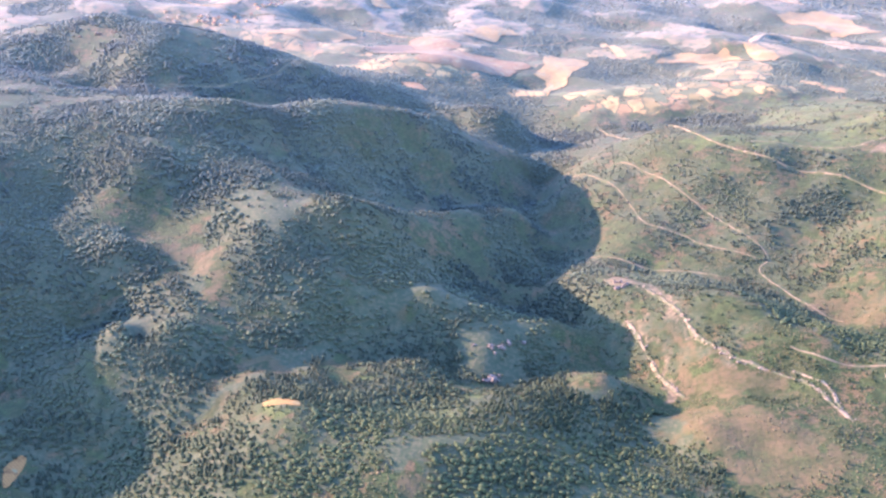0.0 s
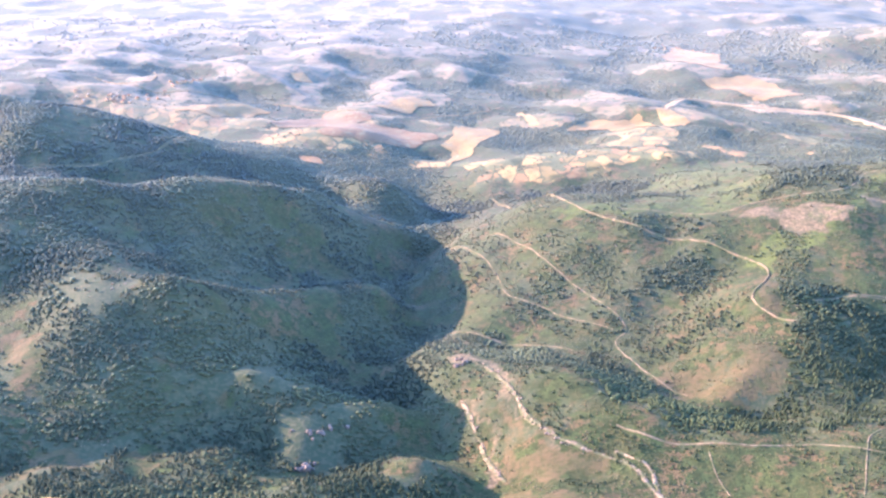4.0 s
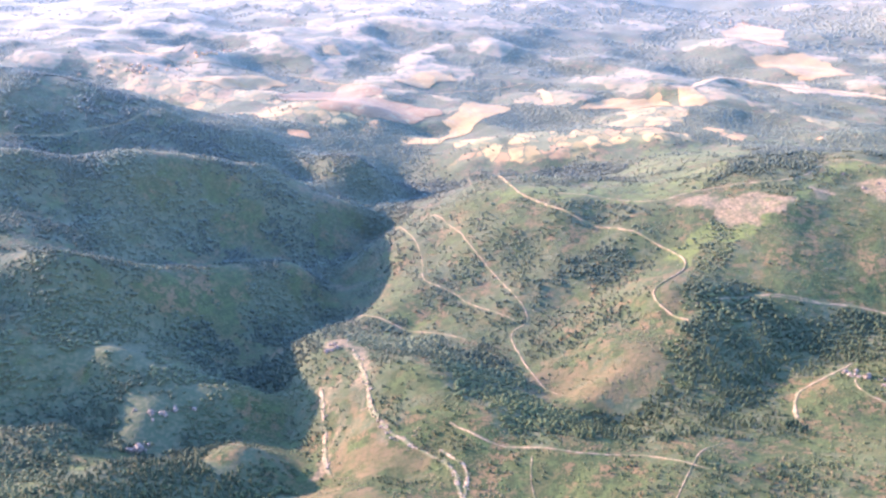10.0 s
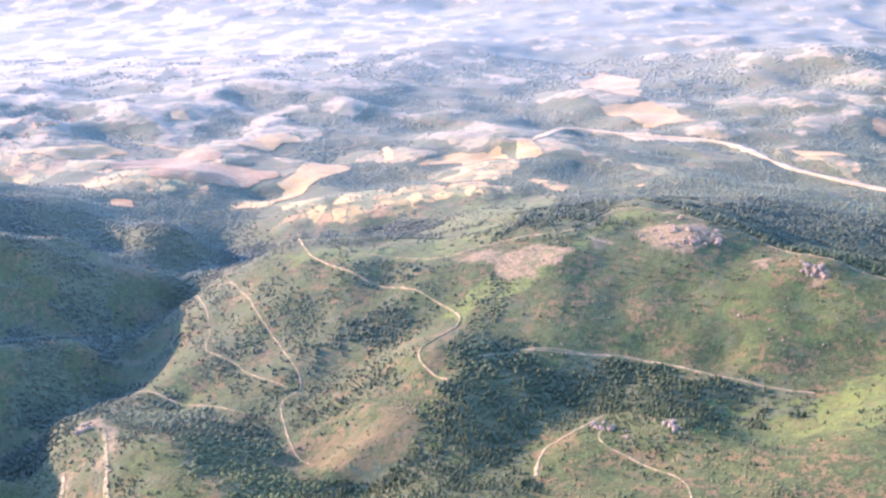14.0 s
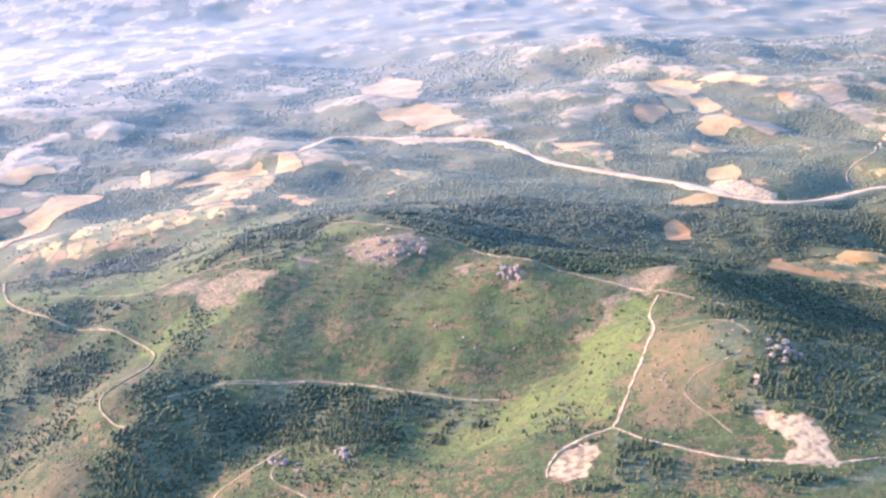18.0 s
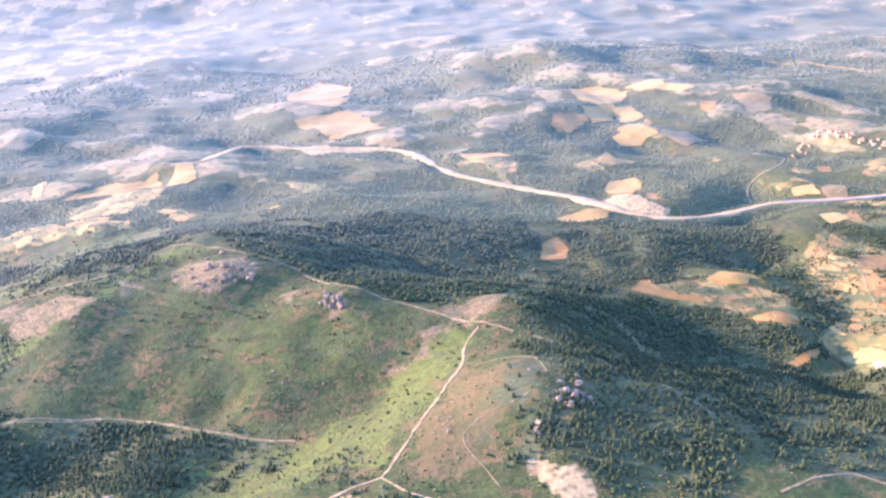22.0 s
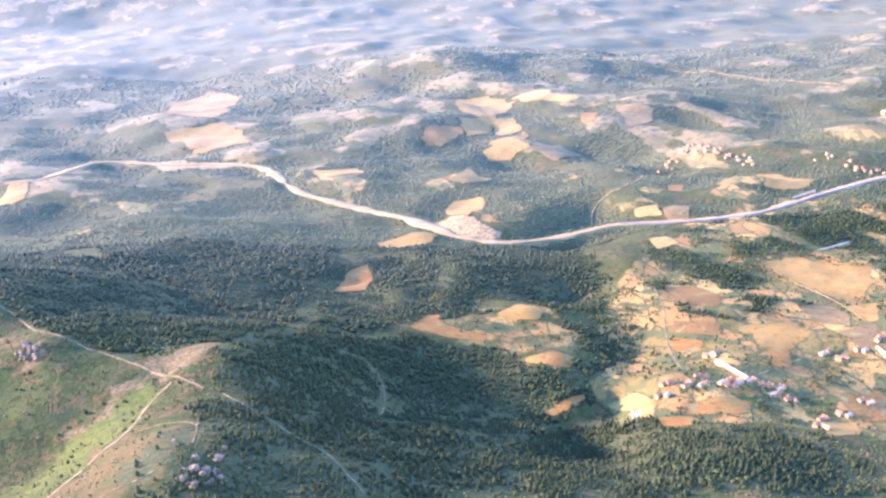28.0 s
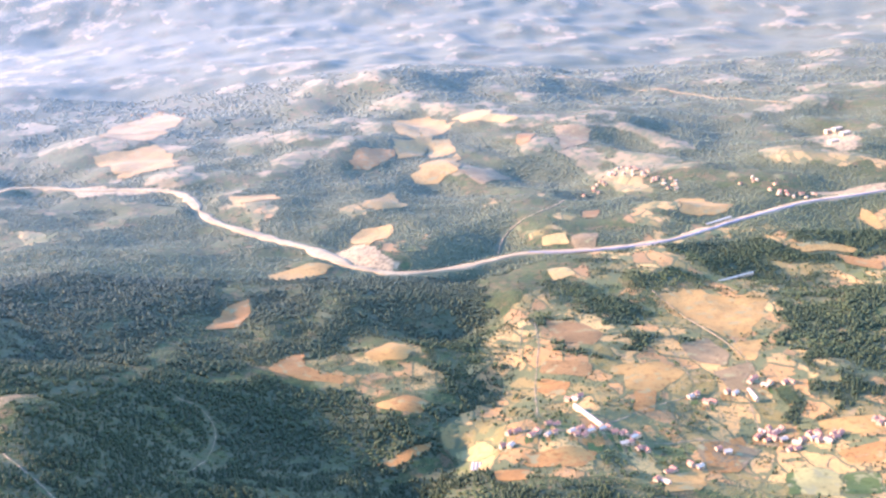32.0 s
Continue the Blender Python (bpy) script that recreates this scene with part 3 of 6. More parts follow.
WOODS.append((0.70, [(724, 1404), (876, 1385), (975, 1312), (976, 1245), (936, 1193), (844, 1258), (765, 1293)]))
WOODS.append((1.00, [(1590, 1219), (1724, 1231), (1554, 950), (1527, 968), (1527, 1027), (1537, 1094)]))
WOODS.append((1.00, [(1505, 975), (1587, 1004), (1548, 940), (1498, 934)]))
WOODS.append((0.48, [(116, 823), (126, 937), (230, 932), (313, 826), (342, 666), (250, 676), (155, 730)]))
WOODS.append((0.48, [(149, 1061), (160, 1172), (239, 1118), (353, 1021), (428, 903), (401, 860), (340, 820), (260, 921)]))
WOODS.append((0.90, [(996, 723), (1092, 740), (1188, 748), (1122, 639), (981, 646)]))
WOODS.append((1.00, [(1382, 1246), (1432, 1287), (1448, 1236), (1410, 1164), (1375, 1156)]))
WOODS.append((1.00, [(1429, 1217), (1451, 1235), (1454, 1199), (1427, 1168)]))
WOODS.append((0.80, [(1389, 1132), (1440, 1143), (1467, 1124), (1434, 1104), (1396, 1109)]))
WOODS.append((0.90, [(1316, 1126), (1360, 1096), (1378, 1087), (1371, 1077), (1343, 1087), (1315, 1108)]))
WOODS.append((0.90, [(1328, 1206), (1354, 1213), (1355, 1160), (1329, 1165)]))
WOODS.append((0.90, [(1395, 965), (1420, 974), (1409, 946), (1384, 939)]))
WOODS.append((0.50, [(1375, 996), (1405, 999), (1397, 972), (1374, 934), (1363, 970)]))
WOODS.append((0.90, [(1181, 913), (1239, 871), (1320, 844), (1312, 822), (1177, 889)]))
WOODS.append((0.50, [(1277, 1273), (1308, 1201), (1283, 1110), (1252, 1055), (1252, 1126)]))
WOODS.append((0.80, [(1489, 984), (1499, 979), (1481, 939), (1470, 950)]))
WOODS.append((0.60, [(1307, 932), (1319, 916), (1322, 883), (1296, 869), (1292, 910)]))
WOODS.append((0.60, [(1231, 906), (1256, 906), (1264, 859), (1236, 872)]))
WOODS.append((0.80, [(1199, 1651), (1306, 1714), (1352, 1601), (1332, 1468), (1252, 1457), (1215, 1498)]))
WOODS.append((0.70, [(1041, 1468), (1138, 1423), (1203, 1392), (1284, 1326), (1290, 1260), (1208, 1223), (1104, 1211), (1022, 1157), (952, 1131), (1008, 1249), (1041, 1331)]))
WOODS.append((0.92, [(-147, 594), (-148, 624), (-113, 634), (-70, 635), (-38, 675), (17, 705), (39, 645), (103, 665), (132, 653), (173, 660), (198, 591), (200, 533), (-96, 494)]))
WOODS.append((0.80, [(-371, 834), (-276, 837), (-214, 808), (-181, 729), (-125, 672), (-152, 624), (-148, 576), (-277, 587)]))
WOODS.append((0.80, [(-256, 534), (-253, 579), (-144, 561), (-101, 501)]))
WOODS.append((0.75, [(-164, 827), (-95, 836), (-39, 848), (13, 835), (-48, 738), (-74, 663), (-114, 674), (-160, 718)]))
WOODS.append((0.65, [(-444, 1026), (-338, 1051), (-156, 1092), (-7, 1079), (-77, 930), (-169, 936), (-241, 899), (-382, 863)]))
WOODS.append((0.80, [(-65, 733), (24, 748), (34, 707), (-1, 708), (-61, 689)]))
WOODS.append((0.80, [(201, 915), (253, 894), (294, 855), (330, 778), (353, 743), (420, 757), (496, 750), (521, 710), (420, 664), (349, 673), (308, 695), (262, 735)]))
WOODS.append((0.65, [(321, 958), (352, 978), (382, 996), (412, 1004), (441, 979), (391, 965), (341, 942)]))
WOODS.append((0.80, [(342, 1049), (363, 1081), (415, 1069), (421, 1025), (388, 1043)]))
WOODS.append((0.90, [(481, 1091), (517, 1137), (591, 1354), (619, 1167), (579, 1080), (509, 1082)]))
WOODS.append((0.80, [(659, 1458), (684, 1147), (735, 1133), (896, 1302), (791, 1040), (722, 1033), (683, 1060)]))
WOODS.append((0.60, [(-394, 1750), (-103, 1591), (136, 1546), (174, 1437), (93, 1313), (-69, 1360), (-170, 1282)]))
WOODS.append((0.90, [(686, 1617), (819, 1666), (930, 1511), (981, 1418), (974, 1307), (933, 1035), (876, 1005), (797, 1169)]))
WOODS.append((0.90, [(1033, 1373), (1192, 1405), (1302, 1344), (1285, 1258), (1206, 1240), (1112, 1234), (1076, 1216), (1032, 1248)]))
WOODS.append((0.90, [(1243, 1510), (1323, 1707), (1412, 1754), (1385, 1605), (1337, 1500), (1292, 1462), (1235, 1461)]))
WOODS.append((0.90, [(544, 1501), (733, 1319), (829, 1224), (903, 1023), (859, 931), (791, 972), (732, 1058), (678, 1085)]))
WOODS.append((0.80, [(671, 1493), (733, 1561), (868, 1545), (963, 1451), (929, 1395), (808, 1328), (729, 1380)]))
WOODS.append((0.80, [(1173, 1802), (1306, 1993), (1381, 1694), (1260, 1575), (1210, 1668)]))
WOODS.append((0.90, [(993, 1177), (1093, 1216), (1158, 1224), (1127, 1164), (1039, 1121), (999, 1060), (943, 1029)]))
WOODS.append((0.95, [(222, 889), (263, 873), (307, 815), (338, 785), (348, 721), (445, 727), (504, 760), (500, 712), (401, 677), (347, 672), (321, 692), (289, 716), (254, 756)]))
WOODS.append((0.90, [(367, 995), (397, 1011), (376, 966), (326, 919), (315, 929)]))

# ---- places of houses and stones, as (x, y) ----
FARMSTEADS = [(1240.7, 946.4), (1232.3, 933.2), (1255.9, 937.2), (1268.2, 935.9), (1273.9, 955.7), (1305.7, 1015.4), (1311.3, 1014.3), (1288, 939.9), (1290.4, 934.4), (1297.1, 943.6), (1300.6, 940.2), (1313.9, 945.3), (1322.3, 940.4), (1330.6, 939.6), (1335, 936.5), (1325, 925.6), (1334.7, 920), (1325.9, 856.8), (1343.8, 881.5), (1408.2, 999.9), (1417.3, 989.3), (1439.8, 998.8), (1463.9, 1006.5), (1472.8, 997.2), (1489.1, 994.4), (1395.9, 914.1), (1436.8, 934.7), (1443.7, 939.6), (1447.5, 935.5), (1448, 927.7), (1442.7, 928.5), (1452.9, 935), (1473.5, 921.7), (1474.5, 907.8), (1482.9, 907.1), (1459.8, 914.2), (1450.3, 907.2), (1365.7, 894.1), (1487.7, 906.6), (1472.8, 913.3), (1526.2, 918.3), (1526, 911.7)]
HILL_VILLAGE = [(1550, 1799), (1644, 1835), (1641, 1877), (1573, 1819), (1630, 1872), (1676, 1731), (1654, 1803), (1678, 1731), (1661, 1720), (1658, 1779), (1616, 1860), (1674, 1735), (1593, 1852), (1585, 1842), (1655, 1816), (1656, 1778), (1663, 1749), (1573, 1821), (1672, 1769), (1613, 1863), (1578, 1837), (1654, 1856), (1665, 1747), (1651, 1843), (1667, 1787), (1613, 1857), (1596, 1832), (1595, 1843), (1668, 1705), (1642, 1852), (1662, 1815), (1651, 1809), (1644, 1860), (1576, 1807), (1660, 1785), (1647, 1854), (1619, 1851), (1628, 1834), (1631, 1875), (1683, 1768), (1684, 1750), (1663, 1779), (1647, 1860), (1639, 1820), (1653, 1836), (1615, 1847)]
ROAD_VILLAGE = [(1782, 1688), (1799, 1614), (1838, 1601), (1783, 1674), (1790, 1613), (1782, 1629), (1835, 1603), (1820, 1605), (1777, 1675), (1784, 1607), (1798, 1646), (1796, 1604), (1801, 1594), (1816, 1604), (1792, 1619), (1815, 1583), (1758, 1678), (1796, 1601)]
WEST_VILLAGE = [(-355, 2083), (-400, 1869), (-399, 1927), (-405, 1840), (-355, 2008), (-450, 1856), (-509, 1872), (-377, 2178), (-390, 2129), (-440, 1866), (-418, 1882), (-533, 1839), (-442, 1857), (-361, 2004), (-518, 1893), (-395, 2166), (-425, 1874), (-420, 1860), (-448, 1880), (-371, 1896), (-419, 1847), (-494, 1861), (-345, 2120), (-498, 1868), (-358, 2002), (-419, 1844), (-339, 2019), (-490, 1877), (-348, 2016), (-453, 1875), (-355, 2003), (-435, 1848), (-376, 1965), (-342, 2018), (-375, 2005), (-382, 1875), (-343, 2083), (-418, 2142), (-449, 1880), (-438, 1881), (-365, 2153), (-436, 1868), (-432, 1855), (-367, 1990)]
NORTH_VILLAGE = [(789, 2938), (744, 3054), (781, 2941), (749, 2845), (779, 2907), (740, 2891), (716, 2913), (747, 2936), (846, 2886), (818, 2903), (790, 2902), (846, 2787), (760, 3037), (730, 2924)]
LONG_SHEDS = [(1304.1, 988.8), (1314.8, 949.8), (1625.7, 1491.2), (1669.5, 1512), (1556.2, 1293.5), (1607.1, 1309.8), (1458.2, 997.3), (1457.1, 978.6)]
GREENHOUSE = [(1208.4, 916.1)]
WHITE_WORKS = [(2131.9, 2098.7), (2143.8, 2090.8), (2085.5, 1959.6), (2038.4, 1914)]
VINES = [(1463.2, 1338.3), (1488.3, 1322.7), (1444.8, 1293.1), (1465.5, 1277.6), (1478.4, 989.8), (1491.9, 986.7), (1476.3, 967.2), (1489.6, 964.2)]
# outcrops: stone, then their boulders
OUTCROPS = []
OUTCROPS.append(("granite", [(667, 1019), (653, 1044), (615, 1083), (696, 1044), (653, 1066), (676, 1030), (642, 1038), (670, 1024), (652, 1018), (674, 1035), (656, 1045), (682, 1036), (686, 1024), (691, 1022), (666, 1075), (671, 1023), (668, 1027), (657, 1047), (646, 1025), (669, 1042), (640, 1055), (694, 1027), (651, 1021), (693, 1021), (680, 1019), (675, 1023), (650, 1022), (668, 1009), (626, 1048), (685, 1038), (674, 1024), (677, 1041), (662, 1023), (690, 1032)]))
OUTCROPS.append(("granite", [(761, 957), (768, 961), (753, 961), (755, 966), (761, 955), (754, 957), (750, 960), (753, 973), (765, 958), (757, 964), (764, 957), (760, 952), (757, 964), (757, 953), (766, 949), (761, 960), (766, 958), (765, 952)]))
OUTCROPS.append(("granite", [(896, 732), (894, 719), (922, 738), (910, 759), (902, 731), (891, 725), (890, 732), (907, 745), (904, 723), (895, 743), (906, 733), (893, 733), (900, 733), (906, 729), (910, 722), (903, 722), (909, 726), (889, 725), (896, 719), (900, 727)]))
OUTCROPS.append(("granite", [(611, 750), (610, 757), (611, 758), (610, 757), (611, 749), (605, 759), (608, 755), (600, 767), (609, 755), (608, 759)]))
OUTCROPS.append(("granite", [(560, 776), (579, 761), (569, 767), (559, 784), (565, 773), (566, 784), (577, 754), (565, 771)]))
OUTCROPS.append(("granite", [(173, 816), (165, 814), (170, 814), (169, 824), (172, 816), (165, 826)]))
OUTCROPS.append(("pale", [(174, 888), (176, 824), (172, 819), (174, 834), (176, 820), (166, 921), (171, 820), (177, 838), (179, 858)]))
OUTCROPS.append(("granite", [(62, 719), (64, 721), (55, 717), (57, 716), (82, 733), (42, 719), (64, 719), (70, 727)]))
OUTCROPS.append(("granite", [(52, 685), (50, 685), (55, 688), (61, 689), (62, 693), (58, 690), (58, 687), (55, 691)]))
OUTCROPS.append(("pale", [(-104, 1313), (-84, 1341), (-77, 1342), (-98, 1330), (-91, 1327), (-117, 1285)]))
OUTCROPS.append(("granite", [(-402, 1332), (-432, 1322), (-419, 1352), (-455, 1352), (-467, 1376), (-433, 1352), (-451, 1352), (-429, 1349), (-478, 1351)]))
OUTCROPS.append(("granite", [(-239, 1410), (-238, 1395), (-273, 1336), (-280, 1335), (-274, 1344), (-291, 1340)]))
OUTCROPS.append(("pale", [(340, 1066), (335, 1071), (337, 1074), (330, 1072), (331, 1073), (335, 1070)]))
OUTCROPS.append(("pale", [(338, 1018), (346, 1017), (341, 1026), (332, 1028), (328, 1031), (344, 1016)]))
OUTCROPS.append(("pale", [(266, 1078), (264, 1079), (265, 1074), (264, 1061), (265, 1062), (262, 1078)]))
OUTCROPS.append(("pale", [(822, 731), (820, 747), (818, 752), (825, 746), (824, 762), (821, 740), (823, 743), (814, 735), (822, 748), (830, 765)]))
OUTCROPS.append(("granite", [(872, 706), (872, 703), (874, 710), (872, 705), (874, 709)]))
OUTCROPS.append(("pale", [(-142, 842), (-124, 845), (-141, 834), (-156, 853), (-107, 842), (-126, 853), (-115, 853), (-124, 843)]))
OUTCROPS.append(("pale", [(-104, 686), (-109, 692), (-96, 695), (-91, 691), (-98, 695), (-101, 693), (-88, 696), (-92, 694)]))
STONE_LINE = [(254, 680), (256, 679), (187, 815), (243, 687), (257, 677), (223, 723), (201, 774), (264, 675), (230, 703), (230, 702), (242, 689), (211, 756), (218, 737), (234, 697), (199, 794), (230, 702), (227, 709), (227, 713), (212, 748), (236, 695), (194, 802), (232, 701), (194, 813), (218, 734), (231, 703), (188, 812), (207, 766), (205, 777), (227, 716), (218, 734), (218, 730), (262, 676), (254, 676), (208, 764), (215, 749), (218, 738), (192, 803), (205, 769), (240, 689), (245, 686)]
SLOPE_STONES = [(728, 923), (697, 884), (690, 921), (733, 933), (710, 898), (741, 921), (757, 924), (717, 884), (764, 901), (632, 972), (658, 934), (697, 946), (747, 878), (840, 732), (829, 765), (823, 738), (810, 732), (845, 770), (860, 776), (873, 781), (694, 724), (689, 712), (696, 713), (743, 683), (656, 732), (678, 747), (892, 798), (814, 691), (881, 770), (868, 756)]

# ---- materials ----
def nodes_of(name):
    mat = bpy.data.materials.new(name)
    mat.use_nodes = True
    return mat, mat.node_tree.nodes, mat.node_tree.links, mat.node_tree.nodes["Principled BSDF"]


def mixed(nodes, links, fac, a, b):
    """A colour mix of two sockets or colours."""
    m = nodes.new("ShaderNodeMix")
    m.data_type = "RGBA"
    for socket, value in ((m.inputs[0], fac), (m.inputs[6], a), (m.inputs[7], b)):
        if isinstance(value, bpy.types.NodeSocket):
            links.new(value, socket)
        else:
            socket.default_value = value if isinstance(value, float) else (*value, 1)
    return m.outputs[2]


def blotch(nodes, links, size, low, high, detail=4.0, where=None):
    """Noise of a size in metres, spread from 0 at low to 1 at high."""
    if where is None:
        where = nodes.new("ShaderNodeNewGeometry").outputs["Position"]
    n = nodes.new("ShaderNodeTexNoise")
    n.inputs["Scale"].default_value, n.inputs["Detail"].default_value = 1.0 / size, detail
    links.new(where, n.inputs["Vector"])
    r = nodes.new("ShaderNodeMapRange")
    r.interpolation_type = "SMOOTHSTEP"
    r.inputs["From Min"].default_value, r.inputs["From Max"].default_value = low, high
    links.new(n.outputs["Fac"], r.inputs["Value"])
    return r.outputs["Result"]


def relief(nodes, links, bsdf, size, depth, strength=0.6):
    n = nodes.new("ShaderNodeTexNoise")
    n.inputs["Scale"].default_value, n.inputs["Detail"].default_value = 1.0 / size, 5.0
    links.new(nodes.new("ShaderNodeNewGeometry").outputs["Position"], n.inputs["Vector"])
    b = nodes.new("ShaderNodeBump")
    b.inputs["Strength"].default_value, b.inputs["Distance"].default_value = strength, depth
    links.new(n.outputs["Fac"], b.inputs["Height"])
    links.new(b.outputs["Normal"], bsdf.inputs["Normal"])


def gloss(bsdf, roughness, level=0.5, sheen=0.0):
    bsdf.inputs["Roughness"].default_value = roughness
    bsdf.inputs["Specular IOR Level"].default_value = level
    bsdf.inputs["Sheen Weight"].default_value = sheen
    bsdf.inputs["Sheen Roughness"].default_value = 0.9
    bsdf.inputs["Sheen Tint"].default_value = (0.62, 0.80, 1.0, 1)


def haze_sheen(nodes, links, bsdf, most):
    """Stands in for haze: a pale sheen that grows with distance to the north and west."""
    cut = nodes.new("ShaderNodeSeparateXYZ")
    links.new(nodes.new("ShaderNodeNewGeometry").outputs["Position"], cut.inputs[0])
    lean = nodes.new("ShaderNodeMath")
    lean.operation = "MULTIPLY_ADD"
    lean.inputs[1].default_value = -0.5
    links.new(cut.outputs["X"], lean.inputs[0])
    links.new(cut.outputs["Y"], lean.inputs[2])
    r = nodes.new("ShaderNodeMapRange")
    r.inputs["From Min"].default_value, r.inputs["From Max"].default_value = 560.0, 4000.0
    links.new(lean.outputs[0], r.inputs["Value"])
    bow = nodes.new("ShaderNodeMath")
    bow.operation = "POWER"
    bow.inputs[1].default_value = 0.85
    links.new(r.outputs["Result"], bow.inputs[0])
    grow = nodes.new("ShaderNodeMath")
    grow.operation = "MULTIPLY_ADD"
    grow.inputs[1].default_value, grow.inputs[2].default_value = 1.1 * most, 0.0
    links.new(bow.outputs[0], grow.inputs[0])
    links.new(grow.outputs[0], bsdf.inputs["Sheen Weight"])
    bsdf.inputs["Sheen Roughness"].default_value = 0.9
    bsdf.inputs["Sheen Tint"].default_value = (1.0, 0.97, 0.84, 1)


def plain(name, a, b, size=3.0, roughness=0.8, depth=0.1, level=0.04, sheen=0.0):
    """Two tones in blotches of two sizes, with fine relief."""
    mat, nodes, links, bsdf = nodes_of(name)
    big = mixed(nodes, links, blotch(nodes, links, size * 6, 0.35, 0.65), a, b)
    small = mixed(nodes, links, blotch(nodes, links, size, 0.3, 0.75), big, tuple(0.5 * (u + v) * 0.8 for u, v in zip(a, b)))
    links.new(small, bsdf.inputs["Base Color"])
    gloss(bsdf, roughness, level, sheen)
    relief(nodes, links, bsdf, size, depth)
    return mat


def leafy(name, a, b, c, sheen=0.3):
    """Foliage whose clumps differ in tone, one from the next."""
    mat, nodes, links, bsdf = nodes_of(name)
    geo = nodes.new("ShaderNodeNewGeometry")
    tone = mixed(nodes, links, geo.outputs["Random Per Island"], a, b)
    tone = mixed(nodes, links, blotch(nodes, links, 45, 0.42, 0.6), tone, c)
    tone = mixed(nodes, links, blotch(nodes, links, 0.7, 0.5, 0.75), tone, tuple(0.6 * v for v in a))
    links.new(tone, bsdf.inputs["Base Color"])
    gloss(bsdf, 0.85, 0.03)
    # leaves pale with distance: haze laid on as sheen
    haze_sheen(nodes, links, bsdf, sheen)
    relief(nodes, links, bsdf, 0.5, 0.35, 0.8)
    return mat


def worn(name, a, b, grown):
    """A driven track: dusty earth in two tones, overgrown in places by grass and low scrub."""
    mat, nodes, links, bsdf = nodes_of(name)
    tone = mixed(nodes, links, blotch(nodes, links, 14, 0.36, 0.64), a, b)
    tone = mixed(nodes, links, blotch(nodes, links, 1.6, 0.45, 0.7), tone, tuple(0.7 * v for v in b))
    tone = mixed(nodes, links, blotch(nodes, links, 5.5, grown - 0.04, grown + 0.05), tone, (0.055, 0.052, 0.018))
    links.new(tone, bsdf.inputs["Base Color"])
    gloss(bsdf, 0.85, 0.04)
    relief(nodes, links, bsdf, 1.4, 0.15)
    return mat


def earth_cover():
    """Open ground: scrub, fern, heath, litter, clay, stone and dry pasture by the map's covers."""
    mat, nodes, links, bsdf = nodes_of("open_ground")
    one, two = nodes.new("ShaderNodeVertexColor"), nodes.new("ShaderNodeVertexColor")
    one.layer_name, two.layer_name = "cover", "cover_too"
    sep, sep2 = nodes.new("ShaderNodeSeparateColor"), nodes.new("ShaderNodeSeparateColor")
    links.new(one.outputs["Color"], sep.inputs[0])
    links.new(two.outputs["Color"], sep2.inputs[0])

    def frayed(socket, size, sharp=0.22):
        """A cover with a ragged edge."""
        n = nodes.new("ShaderNodeTexNoise")
        n.inputs["Scale"].default_value, n.inputs["Detail"].default_value = 1.0 / size, 5.0
        links.new(nodes.new("ShaderNodeNewGeometry").outputs["Position"], n.inputs["Vector"])
        add = nodes.new("ShaderNodeMath")
        add.operation = "ADD"
        links.new(socket, add.inputs[0])
        links.new(n.outputs["Fac"], add.inputs[1])
        r = nodes.new("ShaderNodeMapRange")
        r.interpolation_type = "SMOOTHSTEP"
        r.inputs["From Min"].default_value, r.inputs["From Max"].default_value = 1.0 - sharp, 1.0 + sharp
        links.new(add.outputs[0], r.inputs["Value"])
        return r.outputs["Result"]

    tone = mixed(nodes, links, blotch(nodes, links, 42, 0.44, 0.58), (0.060, 0.040, 0.015), (0.033, 0.032, 0.010))
    tone = mixed(nodes, links, blotch(nodes, links, 13, 0.45, 0.56), tone, (0.031, 0.037, 0.010))
    tone = mixed(nodes, links, blotch(nodes, links, 6, 0.49, 0.56), tone, (0.022, 0.026, 0.008))
    tone = mixed(nodes, links, blotch(nodes, links, 1.8, 0.5, 0.6), tone, (0.019, 0.022, 0.007))
    fern = mixed(nodes, links, blotch(nodes, links, 5, 0.4, 0.65), (0.047, 0.053, 0.011), (0.031, 0.038, 0.009))
    tone = mixed(nodes, links, frayed(sep2.outputs[1], 12), tone, fern)
    clay = mixed(nodes, links, blotch(nodes, links, 4, 0.4, 0.65), (0.060, 0.042, 0.016), (0.042, 0.035, 0.012))
    tone = mixed(nodes, links, frayed(sep.outputs[1], 14, 0.3), tone, clay)
    stone = mixed(nodes, links, blotch(nodes, links, 2.5, 0.42, 0.6), (0.094, 0.065, 0.028), (0.046, 0.037, 0.016))
    tone = mixed(nodes, links, frayed(sep.outputs[2], 9), tone, stone)
    # parcels of the farmland: straw, tilled earth, fallow and green plots with overgrown banks between
    where = nodes.new("ShaderNodeNewGeometry").outputs["Position"]
    warp = nodes.new("ShaderNodeTexNoise")
    warp.inputs["Scale"].default_value, warp.inputs["Detail"].default_value = 0.02, 3.0
    links.new(where, warp.inputs["Vector"])
    push = nodes.new("ShaderNodeVectorMath")
    push.operation = "MULTIPLY_ADD"
    push.inputs[1].default_value = (30, 30, 0)
    links.new(warp.outputs["Color"], push.inputs[0])
    links.new(where, push.inputs[2])
    flat = nodes.new("ShaderNodeMapping")
    flat.inputs["Scale"].default_value = (1 / 24, 1 / 52, 0.0)
    flat.inputs["Rotation"].default_value = (0, 0, 0.4)
    links.new(push.outputs[0], flat.inputs["Vector"])
    cells, edges = nodes.new("ShaderNodeTexVoronoi"), nodes.new("ShaderNodeTexVoronoi")
